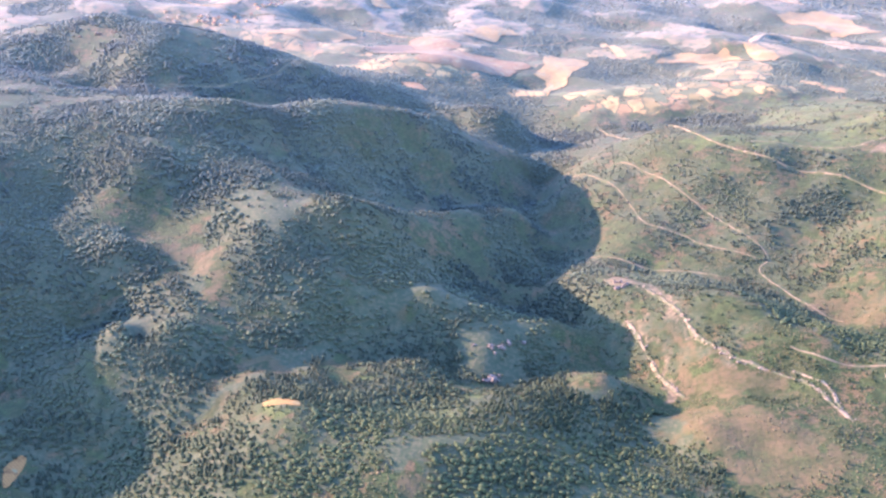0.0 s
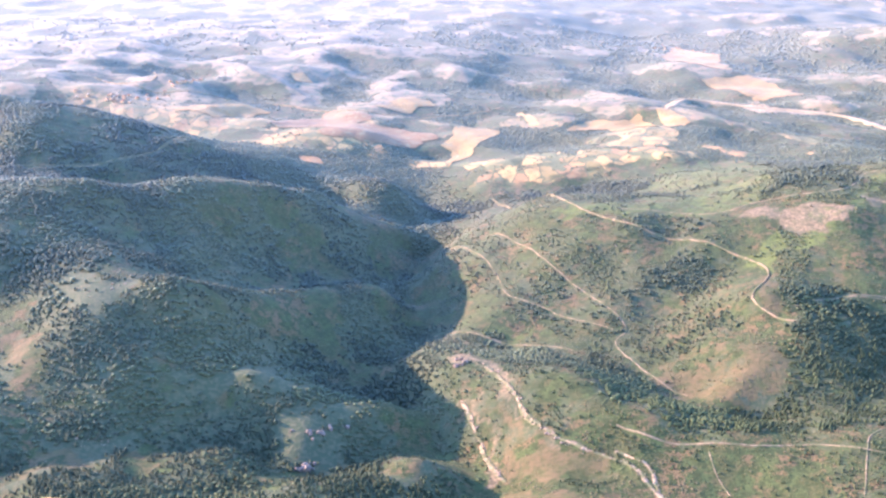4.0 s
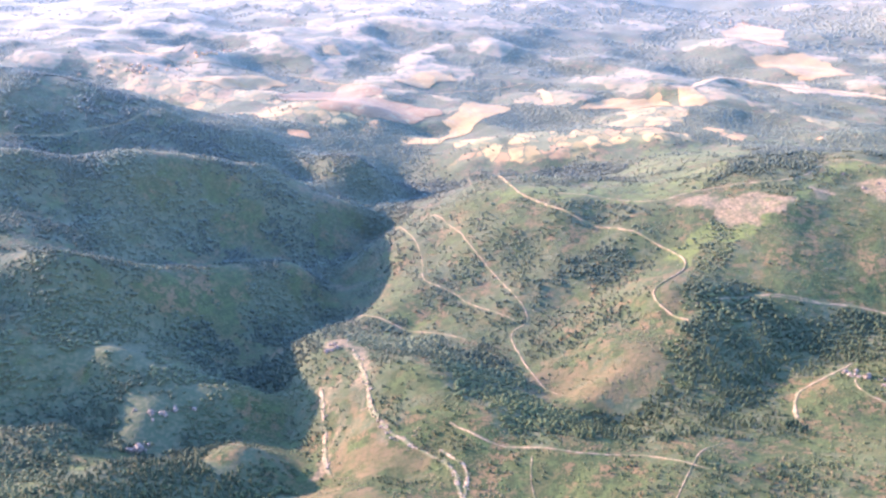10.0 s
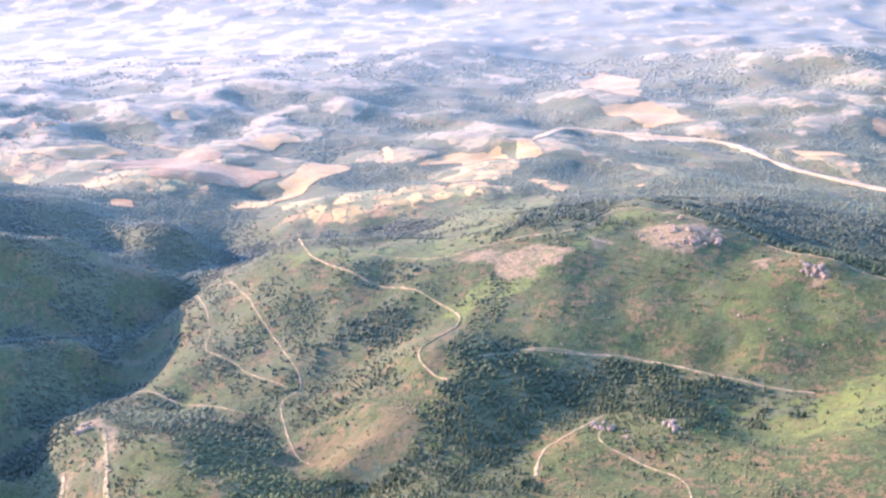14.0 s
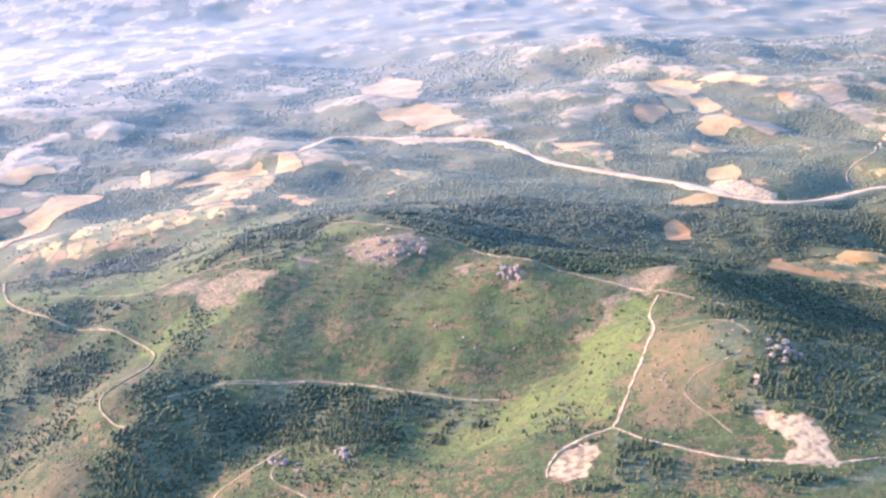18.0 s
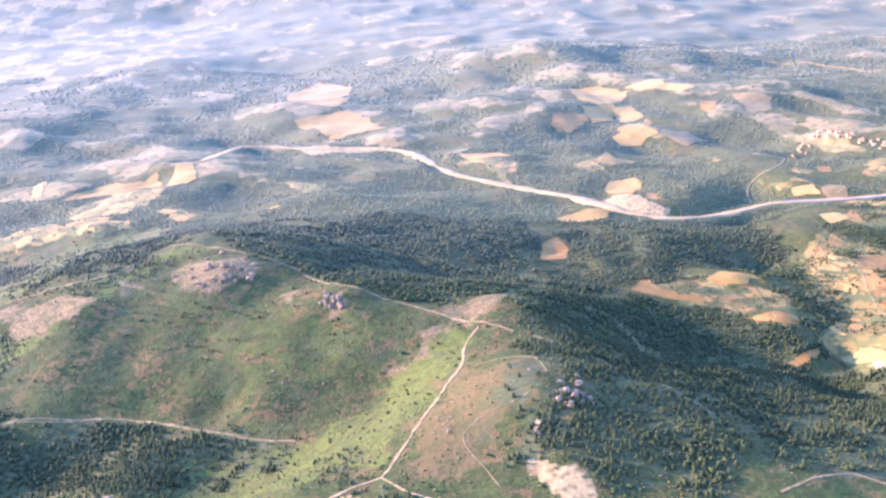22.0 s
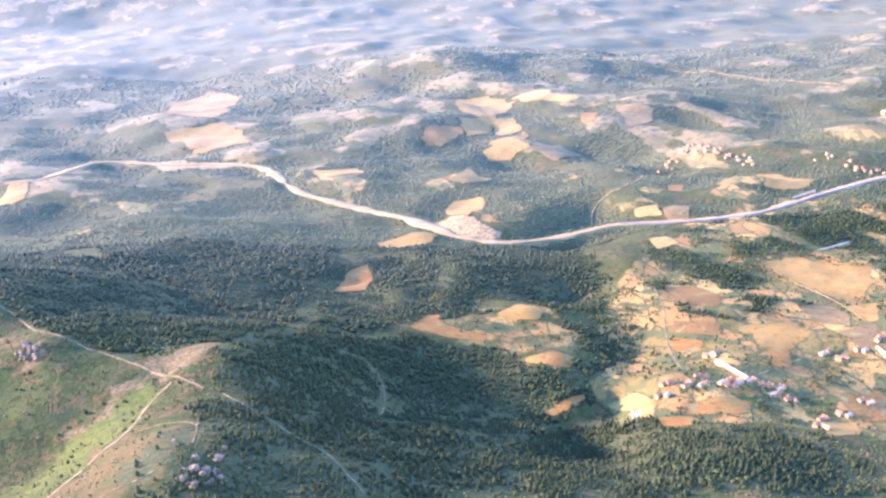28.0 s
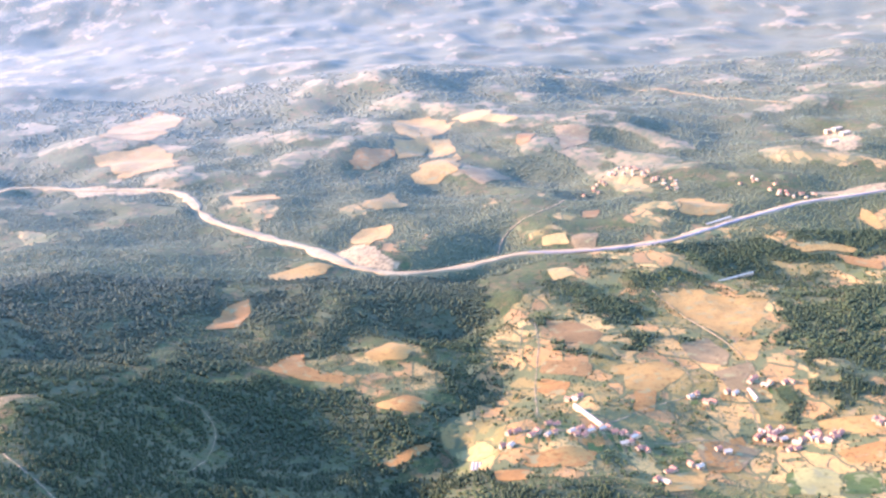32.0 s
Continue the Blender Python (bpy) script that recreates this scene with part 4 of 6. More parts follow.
    cells.distance = "CHEBYCHEV"
    cells.voronoi_dimensions = edges.voronoi_dimensions = "2D"
    edges.feature = "DISTANCE_TO_EDGE"
    for v in (cells, edges):
        v.inputs["Scale"].default_value = 1.0
        links.new(flat.outputs[0], v.inputs["Vector"])
    split = nodes.new("ShaderNodeSeparateColor")
    links.new(cells.outputs["Color"], split.inputs[0])
    ranks = nodes.new("ShaderNodeValToRGB")
    ranks.color_ramp.interpolation = "CONSTANT"
    tones = [(0.0, (0.176, 0.104, 0.027)), (0.2, (0.152, 0.082, 0.022)), (0.36, (0.076, 0.058, 0.015)), (0.5, (0.112, 0.064, 0.020)), (0.62, (0.046, 0.048, 0.012)),
             (0.72, (0.184, 0.116, 0.030)), (0.82, (0.094, 0.067, 0.018))]
    while len(ranks.color_ramp.elements) < len(tones):
        ranks.color_ramp.elements.new(0.5)
    for e, (at, c) in zip(ranks.color_ramp.elements, tones):
        e.position, e.color = at, (*c, 1)
    links.new(split.outputs[0], ranks.inputs["Fac"])
    bank = nodes.new("ShaderNodeMapRange")
    bank.inputs["From Min"].default_value, bank.inputs["From Max"].default_value = 0.025, 0.07
    links.new(edges.outputs["Distance"], bank.inputs["Value"])
    plot = mixed(nodes, links, blotch(nodes, links, 12, 0.55, 0.8), ranks.outputs["Color"], (0.17, 0.105, 0.042))
    plot = mixed(nodes, links, blotch(nodes, links, 2.5, 0.55, 0.66), plot, (0.085, 0.068, 0.025))
    plot = mixed(nodes, links, bank.outputs["Result"], (0.046, 0.045, 0.016), plot)
    plot = mixed(nodes, links, blotch(nodes, links, 24, 0.52, 0.58), plot, (0.050, 0.050, 0.017))
    pasture = mixed(nodes, links, blotch(nodes, links, 55, 0.42, 0.6), (0.100, 0.072, 0.031), (0.068, 0.054, 0.023))
    pasture = mixed(nodes, links, blotch(nodes, links, 16, 0.48, 0.58), pasture, (0.045, 0.046, 0.018))
    away = nodes.new("ShaderNodeMapRange")
    away.inputs["From Min"].default_value, away.inputs["From Max"].default_value = 0.08, 0.16
    links.new(one.outputs["Alpha"], away.inputs["Value"])
    plot = mixed(nodes, links, away.outputs["Result"], plot, pasture)
    tone = mixed(nodes, links, frayed(sep2.outputs[0], 30, 0.1), tone, plot)
    litter = mixed(nodes, links, blotch(nodes, links, 3, 0.45, 0.62), (0.028, 0.033, 0.013), (0.046, 0.043, 0.018))
    tone = mixed(nodes, links, frayed(sep.outputs[0], 10), tone, litter)
    bare = mixed(nodes, links, blotch(nodes, links, 5, 0.4, 0.65), (0.158, 0.110, 0.044), (0.072, 0.052, 0.022))
    tone = mixed(nodes, links, frayed(sep2.outputs[2], 5), tone, bare)
    links.new(tone, bsdf.inputs["Base Color"])
    gloss(bsdf, 0.95, 0.02)
    # distance haze put on the ground as sheen
    haze_sheen(nodes, links, bsdf, 0.074)
    relief(nodes, links, bsdf, 3.0, 1.0, 0.7)
    return mat


open_ground = earth_cover()
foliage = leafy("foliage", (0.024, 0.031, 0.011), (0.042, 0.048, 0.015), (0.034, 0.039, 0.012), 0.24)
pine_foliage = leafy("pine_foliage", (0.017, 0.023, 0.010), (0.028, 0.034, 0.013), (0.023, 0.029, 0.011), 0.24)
# lighter copy of foliage for the distance, haze put into its colour
hazed_foliage = leafy("hazed_foliage", (0.034, 0.043, 0.018), (0.054, 0.060, 0.025), (0.046, 0.051, 0.021), 0.20)
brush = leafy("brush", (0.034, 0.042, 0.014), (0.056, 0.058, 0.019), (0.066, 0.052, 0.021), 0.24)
sand = worn("bare_sand", (0.150, 0.105, 0.048), (0.100, 0.072, 0.033), 0.47)
gravel = worn("pale_gravel", (0.175, 0.122, 0.055), (0.112, 0.079, 0.036), 0.56)
dust = worn("dusty_track", (0.140, 0.098, 0.043), (0.092, 0.066, 0.030), 0.53)
roadbed = plain("raw_roadbed", (0.200, 0.138, 0.056), (0.130, 0.090, 0.037), 8.0, 0.75, 0.2)
tar = plain("tar", (0.075, 0.066, 0.055), (0.12, 0.105, 0.085), 4.0, 0.8, 0.05)
concrete = plain("concrete", (0.40, 0.33, 0.22), (0.32, 0.26, 0.17), 3.0, 0.7, 0.03)
plaster = plain("white_plaster", (0.29, 0.195, 0.09), (0.22, 0.15, 0.07), 1.0, 0.7, 0.02)
ochre_plaster = plain("ochre_plaster", (0.30, 0.195, 0.085), (0.23, 0.15, 0.065), 1.0, 0.7, 0.02)
roof_tile = plain("clay_roof_tile", (0.22, 0.095, 0.044), (0.16, 0.072, 0.036), 0.6, 0.65, 0.06)
grey_sheet = plain("grey_roof_sheet", (0.30, 0.22, 0.12), (0.21, 0.155, 0.085), 2.0, 0.7, 0.02)
wood_door = plain("dark_wood", (0.10, 0.06, 0.035), (0.07, 0.045, 0.03), 0.4, 0.5, 0.01)
bark = plain("bark", (0.10, 0.075, 0.05), (0.06, 0.045, 0.03), 0.3, 0.85, 0.05)
granite = plain("granite", (0.135, 0.100, 0.060), (0.070, 0.053, 0.032), 1.2, 0.7, 0.3)
pale_stone = plain("pale_stone", (0.17, 0.123, 0.066), (0.105, 0.077, 0.043), 1.0, 0.7, 0.3)
pane_mat, _n, _l, pane_bsdf = nodes_of("window_glass")
pane_bsdf.inputs["Base Color"].default_value = (0.03, 0.035, 0.04, 1)
gloss(pane_bsdf, 0.08, 0.5)


def tilled(name, a, b, weeds, turn):
    """A plot's earth or straw: worn in blotches, lined by the plough, with weeds coming through."""
    mat, nodes, links, bsdf = nodes_of(name)
    a, b = (tuple(v * w for v, w in zip(c, (0.54, 0.57, 0.40))) for c in (a, b))
    tone = mixed(nodes, links, blotch(nodes, links, 26, 0.38, 0.64), a, b)
    lines = nodes.new("ShaderNodeTexWave")
    lines.inputs["Scale"].default_value, lines.inputs["Distortion"].default_value, lines.inputs["Detail"].default_value = 0.16, 5.0, 2.0
    lines.inputs["Detail Scale"].default_value = 0.3
    spin = nodes.new("ShaderNodeMapping")
    spin.inputs["Rotation"].default_value = (0, 0, turn)
    links.new(nodes.new("ShaderNodeNewGeometry").outputs["Position"], spin.inputs["Vector"])
    links.new(spin.outputs[0], lines.inputs["Vector"])
    tone = mixed(nodes, links, lines.outputs["Fac"], tone, tuple(0.5 * (u + v) * 0.74 for u, v in zip(a, b)))
    tone = mixed(nodes, links, blotch(nodes, links, 4.5, 0.52, 0.7), tone, tuple(0.62 * v for v in b))
    tone = mixed(nodes, links, blotch(nodes, links, 11, 0.68 - weeds, 0.74 - weeds), tone, (0.10, 0.085, 0.03))
    info = nodes.new("ShaderNodeObjectInfo")
    shade = nodes.new("ShaderNodeMapRange")
    shade.inputs["To Min"].default_value, shade.inputs["To Max"].default_value = 0.0, 0.4
    links.new(info.outputs["Random"], shade.inputs["Value"])
    tone = mixed(nodes, links, shade.outputs["Result"], tone, tuple(0.7 * v for v in b))
    links.new(tone, bsdf.inputs["Base Color"])
    gloss(bsdf, 0.9, 0.03)
    # plots whiten northwards too, in place of haze
    haze_sheen(nodes, links, bsdf, 0.075)
    relief(nodes, links, bsdf, 2.0, 0.3)
    return mat


CROPS = {
    "tan": tilled("stubble_tan", (0.33, 0.19, 0.062), (0.24, 0.135, 0.046), 0.10, 1.9),
    "orange": tilled("tilled_orange_earth", (0.30, 0.145, 0.045), (0.215, 0.105, 0.034), 0.10, 2.3),
    "red": tilled("tilled_red_earth", (0.22, 0.122, 0.05), (0.165, 0.092, 0.038), 0.10, 1.1),
    "pale": tilled("pale_straw", (0.36, 0.235, 0.09), (0.28, 0.175, 0.068), 0.10, 1.5),
    "yellow": tilled("yellow_grass", (0.29, 0.225, 0.09), (0.21, 0.16, 0.066), 0.10, 2.3),
    "green": tilled("green_crop", (0.085, 0.10, 0.03), (0.06, 0.072, 0.023), 0.10, 1.5),
    "brown": tilled("brown_plot", (0.21, 0.135, 0.07), (0.15, 0.10, 0.052), 0.10, 1.5),
}

# ---- ground ----
def steps(*spans):
    """Grid lines: (start, stop, step) spans laid end to end."""
    out = [np.arange(a, b, s, dtype=float) for a, b, s in spans]
    return np.concatenate(out + [np.array([spans[-1][1]], float)])


def mesh_of(name, co, faces, material, smooth=True):
    """A mesh from arrays: places, and faces of one size."""
    me = bpy.data.meshes.new(name)
    n, k = faces.shape
    me.vertices.add(len(co))
    me.vertices.foreach_set("co", np.ascontiguousarray(co, np.float32).ravel())
    me.loops.add(n * k)
    me.loops.foreach_set("vertex_index", np.ascontiguousarray(faces, np.int32).ravel())
    me.polygons.add(n)
    me.polygons.foreach_set("loop_start", np.arange(0, n * k, k, dtype=np.int32))
    me.polygons.foreach_set("use_smooth", np.full(n, smooth))
    me.update(calc_edges=True)
    me.materials.append(material)
    return me


def solid(name, co, faces, material, smooth=True):
    return new(name, mesh_of(name, co, faces, material, smooth))


def inside(x, y, ring):
    """Which of the places lie within a closed ring of (x, y)."""
    hit = np.zeros(x.shape, bool)
    for (ax, ay), (bx, by) in zip(ring, ring[1:] + ring[:1]):
        if ay != by:
            hit ^= ((ay > y) != (by > y)) & (x < (bx - ax) * (y - ay) / (by - ay) + ax)
    return hit


def patch(x, y, rings, sway=9.0):
    """Cover from 0 to 1 of a set of (value, ring) areas with uneven edges."""
    u = x + (rough(x, y, 28, 3, 21) - 0.5) * 2 * sway
    v = y + (rough(x, y, 28, 3, 22) - 0.5) * 2 * sway
    out = np.zeros(x.shape)
    for value, ring in rings:
        xs, ys = [p[0] for p in ring], [p[1] for p in ring]
        near = (u > min(xs)) & (u < max(xs)) & (v > min(ys)) & (v < max(ys))
        if near.any():
            got = np.zeros(x.shape)
            got[near] = inside(u[near], v[near], ring) * value
            out = np.maximum(out, got)
    return out


FARM = [(1175, 905), (1230, 1060), (1290, 1240), (1400, 1330), (1480, 1480), (1900, 1500), (1950, 700), (1500, 780), (1330, 850)]
FARM_TOO = [(1040, 1180), (1130, 1210), (1230, 1130), (1180, 1010), (1110, 1040), (1090, 1130)]


LUSH_AND_LIT = [(0.75, [(341, 1087), (434, 1310), (523, 1513), (657, 1518), (607, 1173), (505, 1086), (449, 1067)]),
        (1.0, [(872, 885), (836, 812), (800, 748), (775, 717), (700, 732), (639, 752), (600, 764), (641, 817), (740, 805), (802, 872), (851, 905)]),
        (1.0, [(545, 1036), (610, 1118), (660, 1089), (600, 1064), (520, 997), (470, 957), (455, 923), (445, 961), (480, 1011)]),
        (0.62, [(691, 1008), (770, 941), (741, 877), (690, 897), (651, 967)]),
        (0.9, [(252, 1129), (341, 1128), (470, 1183), (421, 1080), (333, 1072)]),
        (0.8, [(381, 1339), (461, 1447), (580, 1418), (560, 1264), (450, 1269)]),
        # strip along the west crest: its sunlit edge put into the green
        (0.8, [(-439, 1229), (-279, 1067), (-155, 1117), (-149, 1119), (-285, 1060), (-461, 1152)]),
        (0.7, [(169, 906), (182, 849), (222, 894), (245, 935), (209, 959)]),
        (1.2, [(-106, 615), (-57, 659), (-16, 670), (17, 666), (46, 632), (108, 652), (64, 585), (12, 573), (-45, 565), (-81, 566)])]

XS = steps((-2400, -1000, 25), (-1000, -450, 10), (-450, 1650, 4), (1650, 2400, 10), (2400, 4700, 25))
YS = steps((-700, 300, 50), (300, 520, 10), (520, 1250, 4), (1250, 2200, 8), (2200, 3500, 16), (3500, 4960, 25))
GX, GY = np.meshgrid(XS, YS)
WOOD_RINGS = [(d, r) for d, r in WOODS]
CLAY_RINGS = [(0.58, r) for kind, r in BARE if kind == "clay"]
STONE_RINGS = [(0.62, r) for kind, r in BARE if kind == "stone"]
PAD_RINGS = [(1.0, r) for kind, r in BARE if kind in ("earth", "pad")]


def ways_gap(x, y):
    """Distance to the edge of the nearest way."""
    out = np.full(np.shape(x), 1e9)
    for width, line in list(TRACKS.values()) + [(14.0, HIGHWAY)]:
        out = np.minimum(out, near_line(x, y, line)[0] - width / 2)
    return out


ZS = height(GX, GY)
# the highway is cut and filled to an even grade
hw_gap, hw_along = near_line(GX, GY, HIGHWAY)
hw_z = height(np.array([p[0] for p in HIGHWAY]), np.array([p[1] for p in HIGHWAY]))
for _ in range(5):
    hw_z[1:-1] = 0.25 * hw_z[:-2] + 0.5 * hw_z[1:-1] + 0.25 * hw_z[2:]
blend = 1 - ramp(hw_gap, 8, 30)
ZS = ZS * (1 - blend) + np.interp(hw_along, np.arange(len(hw_z)), hw_z) * blend


def ground_z(x, y):
    """Height of the ground sheet itself."""
    x, y = np.asarray(x, float), np.asarray(y, float)
    i = np.clip(np.searchsorted(XS, x) - 1, 0, len(XS) - 2)
    j = np.clip(np.searchsorted(YS, y) - 1, 0, len(YS) - 2)
    u, v = (x - XS[i]) / (XS[i + 1] - XS[i]), (y - YS[j]) / (YS[j + 1] - YS[j])
    return (ZS[j, i] * (1 - u) + ZS[j, i + 1] * u) * (1 - v) + (ZS[j + 1, i] * (1 - u) + ZS[j + 1, i + 1] * u) * v


def crest(x, y):
    """How much a place stands above the country round it, and how it leans to the east, in metres."""
    z = ground_z(x, y)
    round_about = sum(ground_z(x + 100 * math.cos(a), y + 100 * math.sin(a)) for a in (0, 1.05, 2.09, 3.14, 4.19, 5.24)) / 6
    return z - round_about, ground_z(x - 25, y) - ground_z(x + 25, y)


def far_dry(x, y):
    """How open the country is, 0 to 1: farmed plots and pasture on the tops, against woods."""
    up, east = crest(x, y)
    n = (rough(x, y * 0.7, 62, 4, 31) - 0.5) * 46
    # slopes turned east, from the sun, lose pasture: shade put into the cover
    far = ramp(y, 1300, 1600) * ramp(up + n + 7 * ramp(-x, -900, 300) - 0.25 * east, 2, 9)
    return np.maximum(0.95 * far, patch(x, y, [(0.95, FARM), (0.55, FARM_TOO)], 20))


def far_wood(x, y):
    up, east = crest(x, y)
    n = (rough(x, y * 0.7, 60, 3, 51) - 0.5) * 44
    # the same east slopes gain dark woods that imitate their shaded side
    return ramp(y, 1150, 1350) * ramp(n - up + 0.5 * east + 3 * ramp(x, 500, 1200) - 8 * ramp(-x, -600, 100), -5, 4)


def wooded(x, y):
    """How thickly trees stand, 0 to 1: the marked woods with gaps and frayed rims, thickets west of the gorge, the far woods."""
    gaps = 0.5 + 0.5 * ramp(rough(x, y, 20, 3, 88), 0.34, 0.5)
    marked = patch(x, y, WOOD_RINGS, 26) * gaps
    thicket = ramp(rough(x, y, 42, 4, 87) + 0.06 * ramp(170 - x, -40, 40), 0.45, 0.57)
    west = ramp(170 - x, -60, 60) * ramp(1500 - y, 0, 120)
    east = 0.5 * ramp(x, 190, 300) * ramp(1000 - x, 0, 150) * ramp(1260 - y, 0, 60)
    return np.maximum(np.maximum(marked, 0.8 * thicket * np.maximum(west, east)), 0.8 * far_wood(x, y))


def lay_ground():
    nx, ny = len(XS), len(YS)
    i = (np.arange(ny - 1)[:, None] * nx + np.arange(nx - 1)[None, :]).ravel()
    me = mesh_of("ground", np.stack([GX, GY, ZS], -1).reshape(-1, 3), np.stack([i, i + 1, i + nx + 1, i + nx], -1), open_ground)
    wood = wooded(GX, GY)
    one = np.stack([wood, patch(GX, GY, CLAY_RINGS, 40), patch(GX, GY, STONE_RINGS, 24), 0.24 * ramp(GY, 900, 2700)], -1)
    two = np.stack([far_dry(GX, GY), 0.62 * patch(GX, GY, LUSH_AND_LIT, 26), patch(GX, GY, PAD_RINGS, 10), np.ones_like(GX)], -1)
    for name, values in (("cover", one), ("cover_too", two)):
        layer = me.color_attributes.new(name, "FLOAT_COLOR", "POINT")
        layer.data.foreach_set("color", values.astype(np.float32).ravel())
    return tagged(new("ground", me), "rolling hills of dry scrub, heath and pasture", "ground", kind="structure")


ground = lay_ground()


# ---- ways and fields, laid on the ground ----
def smooth_line(line, step):
    """A bent line rounded off and cut into even steps."""
    p = np.array([q[:2] for q in line], float)
    for _ in range(2):
        q = np.empty((2 * len(p) - 2, 2))
        q[0::2], q[1::2] = 0.75 * p[:-1] + 0.25 * p[1:], 0.25 * p[:-1] + 0.75 * p[1:]
        p = np.vstack([p[:1], q, p[-1:]])
    d = np.r_[0, np.cumsum(np.hypot(*np.diff(p, axis=0).T))]
    s = np.arange(0, d[-1] + step, step).clip(0, d[-1])
    return np.stack([np.interp(s, d, p[:, 0]), np.interp(s, d, p[:, 1])], -1)


def way(name, line, width, material, label, lift=0.45, step=4.0, sway=0.45, shift=0.0, length=14, kind="structure", category="track"):
    p = smooth_line(line, step)
    p = p + (np.stack([rough(p[:, 0], p[:, 1], length, 3, 62), rough(p[:, 0], p[:, 1], length, 3, 63)], -1) - 0.5) * min(width, 5.0) * 1.1
    t = np.gradient(p, axis=0)
    t /= np.hypot(t[:, 0], t[:, 1])[:, None] + 1e-9
    side = np.stack([-t[:, 1], t[:, 0]], -1)
    w = width * (1 + sway * (2 * rough(p[:, 0], p[:, 1], length, 3, 61) - 1))
    ranks = np.array([-0.55, -0.5, -0.17, 0.17, 0.5, 0.55])
    co = []
    for r in ranks:
        q = p + side * (r * w + shift)[:, None]
        z = ground_z(q[:, 0], q[:, 1]) + (lift if abs(r) < 0.52 else -0.6)
        co.append(np.c_[q, z])
    n, m = len(p), len(ranks)
    co = np.stack(co, 1).reshape(-1, 3)
    i = (np.arange(n - 1)[:, None] * m + np.arange(m - 1)[None, :]).ravel()
    return tagged(solid(name, co, np.stack([i, i + 1, i + m + 1, i + m], -1), material), label, category, kind=kind)


PALE = ("white_track", "white_track_b", "white_track_c", "village_road", "far_road", "left_road", "left_spur")
for title, (width, line) in TRACKS.items():
    pale = title in PALE
    way("road_" + title, line, width * (0.6 if pale else 0.48), gravel if pale else dust, "pale gravel road over the hills" if pale else "dusty dirt track through the scrub",
        lift=0.3 if line[0][1] < 1250 else 0.9, step=2.5 if line[0][1] < 1250 else 8.0, sway=1.0 if pale else 0.6, length=9)
way("road_highway", HIGHWAY, 12.0, roadbed, "raw pale roadbed of a highway under construction", 1.0, 4.0, 1.3, length=34, category="road")
way("road_carriageway", HIGHWAY[-11:], 4.0, tar, "dark tarred lane on the new roadbed", 1.5, 6.0, 0.05, -3.0, category="road")


def lay_field(crop, ring, k):
    """A plot with an uneven edge, draped over the ground, its rim turned under."""
    p = np.array(ring, float)
    n = len(p)
    q = []
    for a in range(n):
        b = (a + 1) % n
        cuts = max(2, int(np.hypot(*(p[b] - p[a])) / 5))
        q += [p[a] + (p[b] - p[a]) * s / cuts for s in range(cuts)]
    q = np.array(q)
    q = 0.2 * np.roll(q, 1, 0) + 0.6 * q + 0.2 * np.roll(q, -1, 0)
    q += (np.stack([rough(q[:, 0], q[:, 1], 11, 3, 71), rough(q[:, 0], q[:, 1], 11, 3, 72)], -1) - 0.5) * (1 + 4 * ramp(np.ptp(p[:, 0]), 8, 40))
    q += (np.stack([rough(q[:, 0], q[:, 1], 46, 3, 73), rough(q[:, 0], q[:, 1], 46, 3, 74)], -1) - 0.5) * 52 * ramp(np.ptp(p[:, 0]), 40, 120)
    mid = q.mean(0)
    size = np.hypot(*(q - mid).T).max()
    rings = max(4, int(size / 6))
    co, lift = [], 0.3 if mid[1] < 1250 else 0.9
    for r in np.linspace(0.02, 1, rings + 1):
        e = mid + (q - mid) * r
        co.append(np.c_[e, ground_z(e[:, 0], e[:, 1]) + (lift if r <= 1 else -0.8)])
    m = len(q)
    co = np.vstack(co)
    faces = []
    a = np.arange(m)
    for r in range(rings):
        faces.append(np.stack([r * m + a, r * m + (a + 1) % m, (r + 1) * m + (a + 1) % m, (r + 1) * m + a], -1))
    names = {"tan": "dry stubble field of tan straw", "orange": "tilled field of orange earth", "red": "ploughed field of red-brown earth",
             "pale": "pale straw field in full sun", "yellow": "field of dry yellow grass", "green": "green crop plot between dry fields",
             "brown": "brown fallow plot with sparse growth"}
    ob = solid("field", co, np.vstack(faces), CROPS[crop])
    return tagged(ob, names[crop], "field", "fields of the farmland", "structure")


for k, (crop, ring) in enumerate(FIELDS):
    if len(ring) > 2:
        lay_field(crop, ring, k)
# kitchen gardens in strips behind the farmsteads
beds = np.random.default_rng(19)
for k, (x, y) in enumerate(FARMSTEADS[:30]):
    turn = math.radians(-20 + 14 * beds.random())
    c, s, out = math.cos(turn), math.sin(turn), 5.0 + 3 * beds.random()
    for strip in range(3):
        u, v, w, d = -4 + 3.6 * strip, -out, 1.6, 3.0 + 3 * beds.random()
        ring = [(x + (u + a) * c - (v + b) * s, y + (u + a) * s + (v + b) * c) for a, b in ((-w, -d), (w, -d), (w, d), (-w, d))]
        lay_field(("green", "brown", "tan", "orange", "green")[int(beds.random() * 5)], ring, k)

# ---- trees and bushes ----
dice = np.random.default_rng(5)


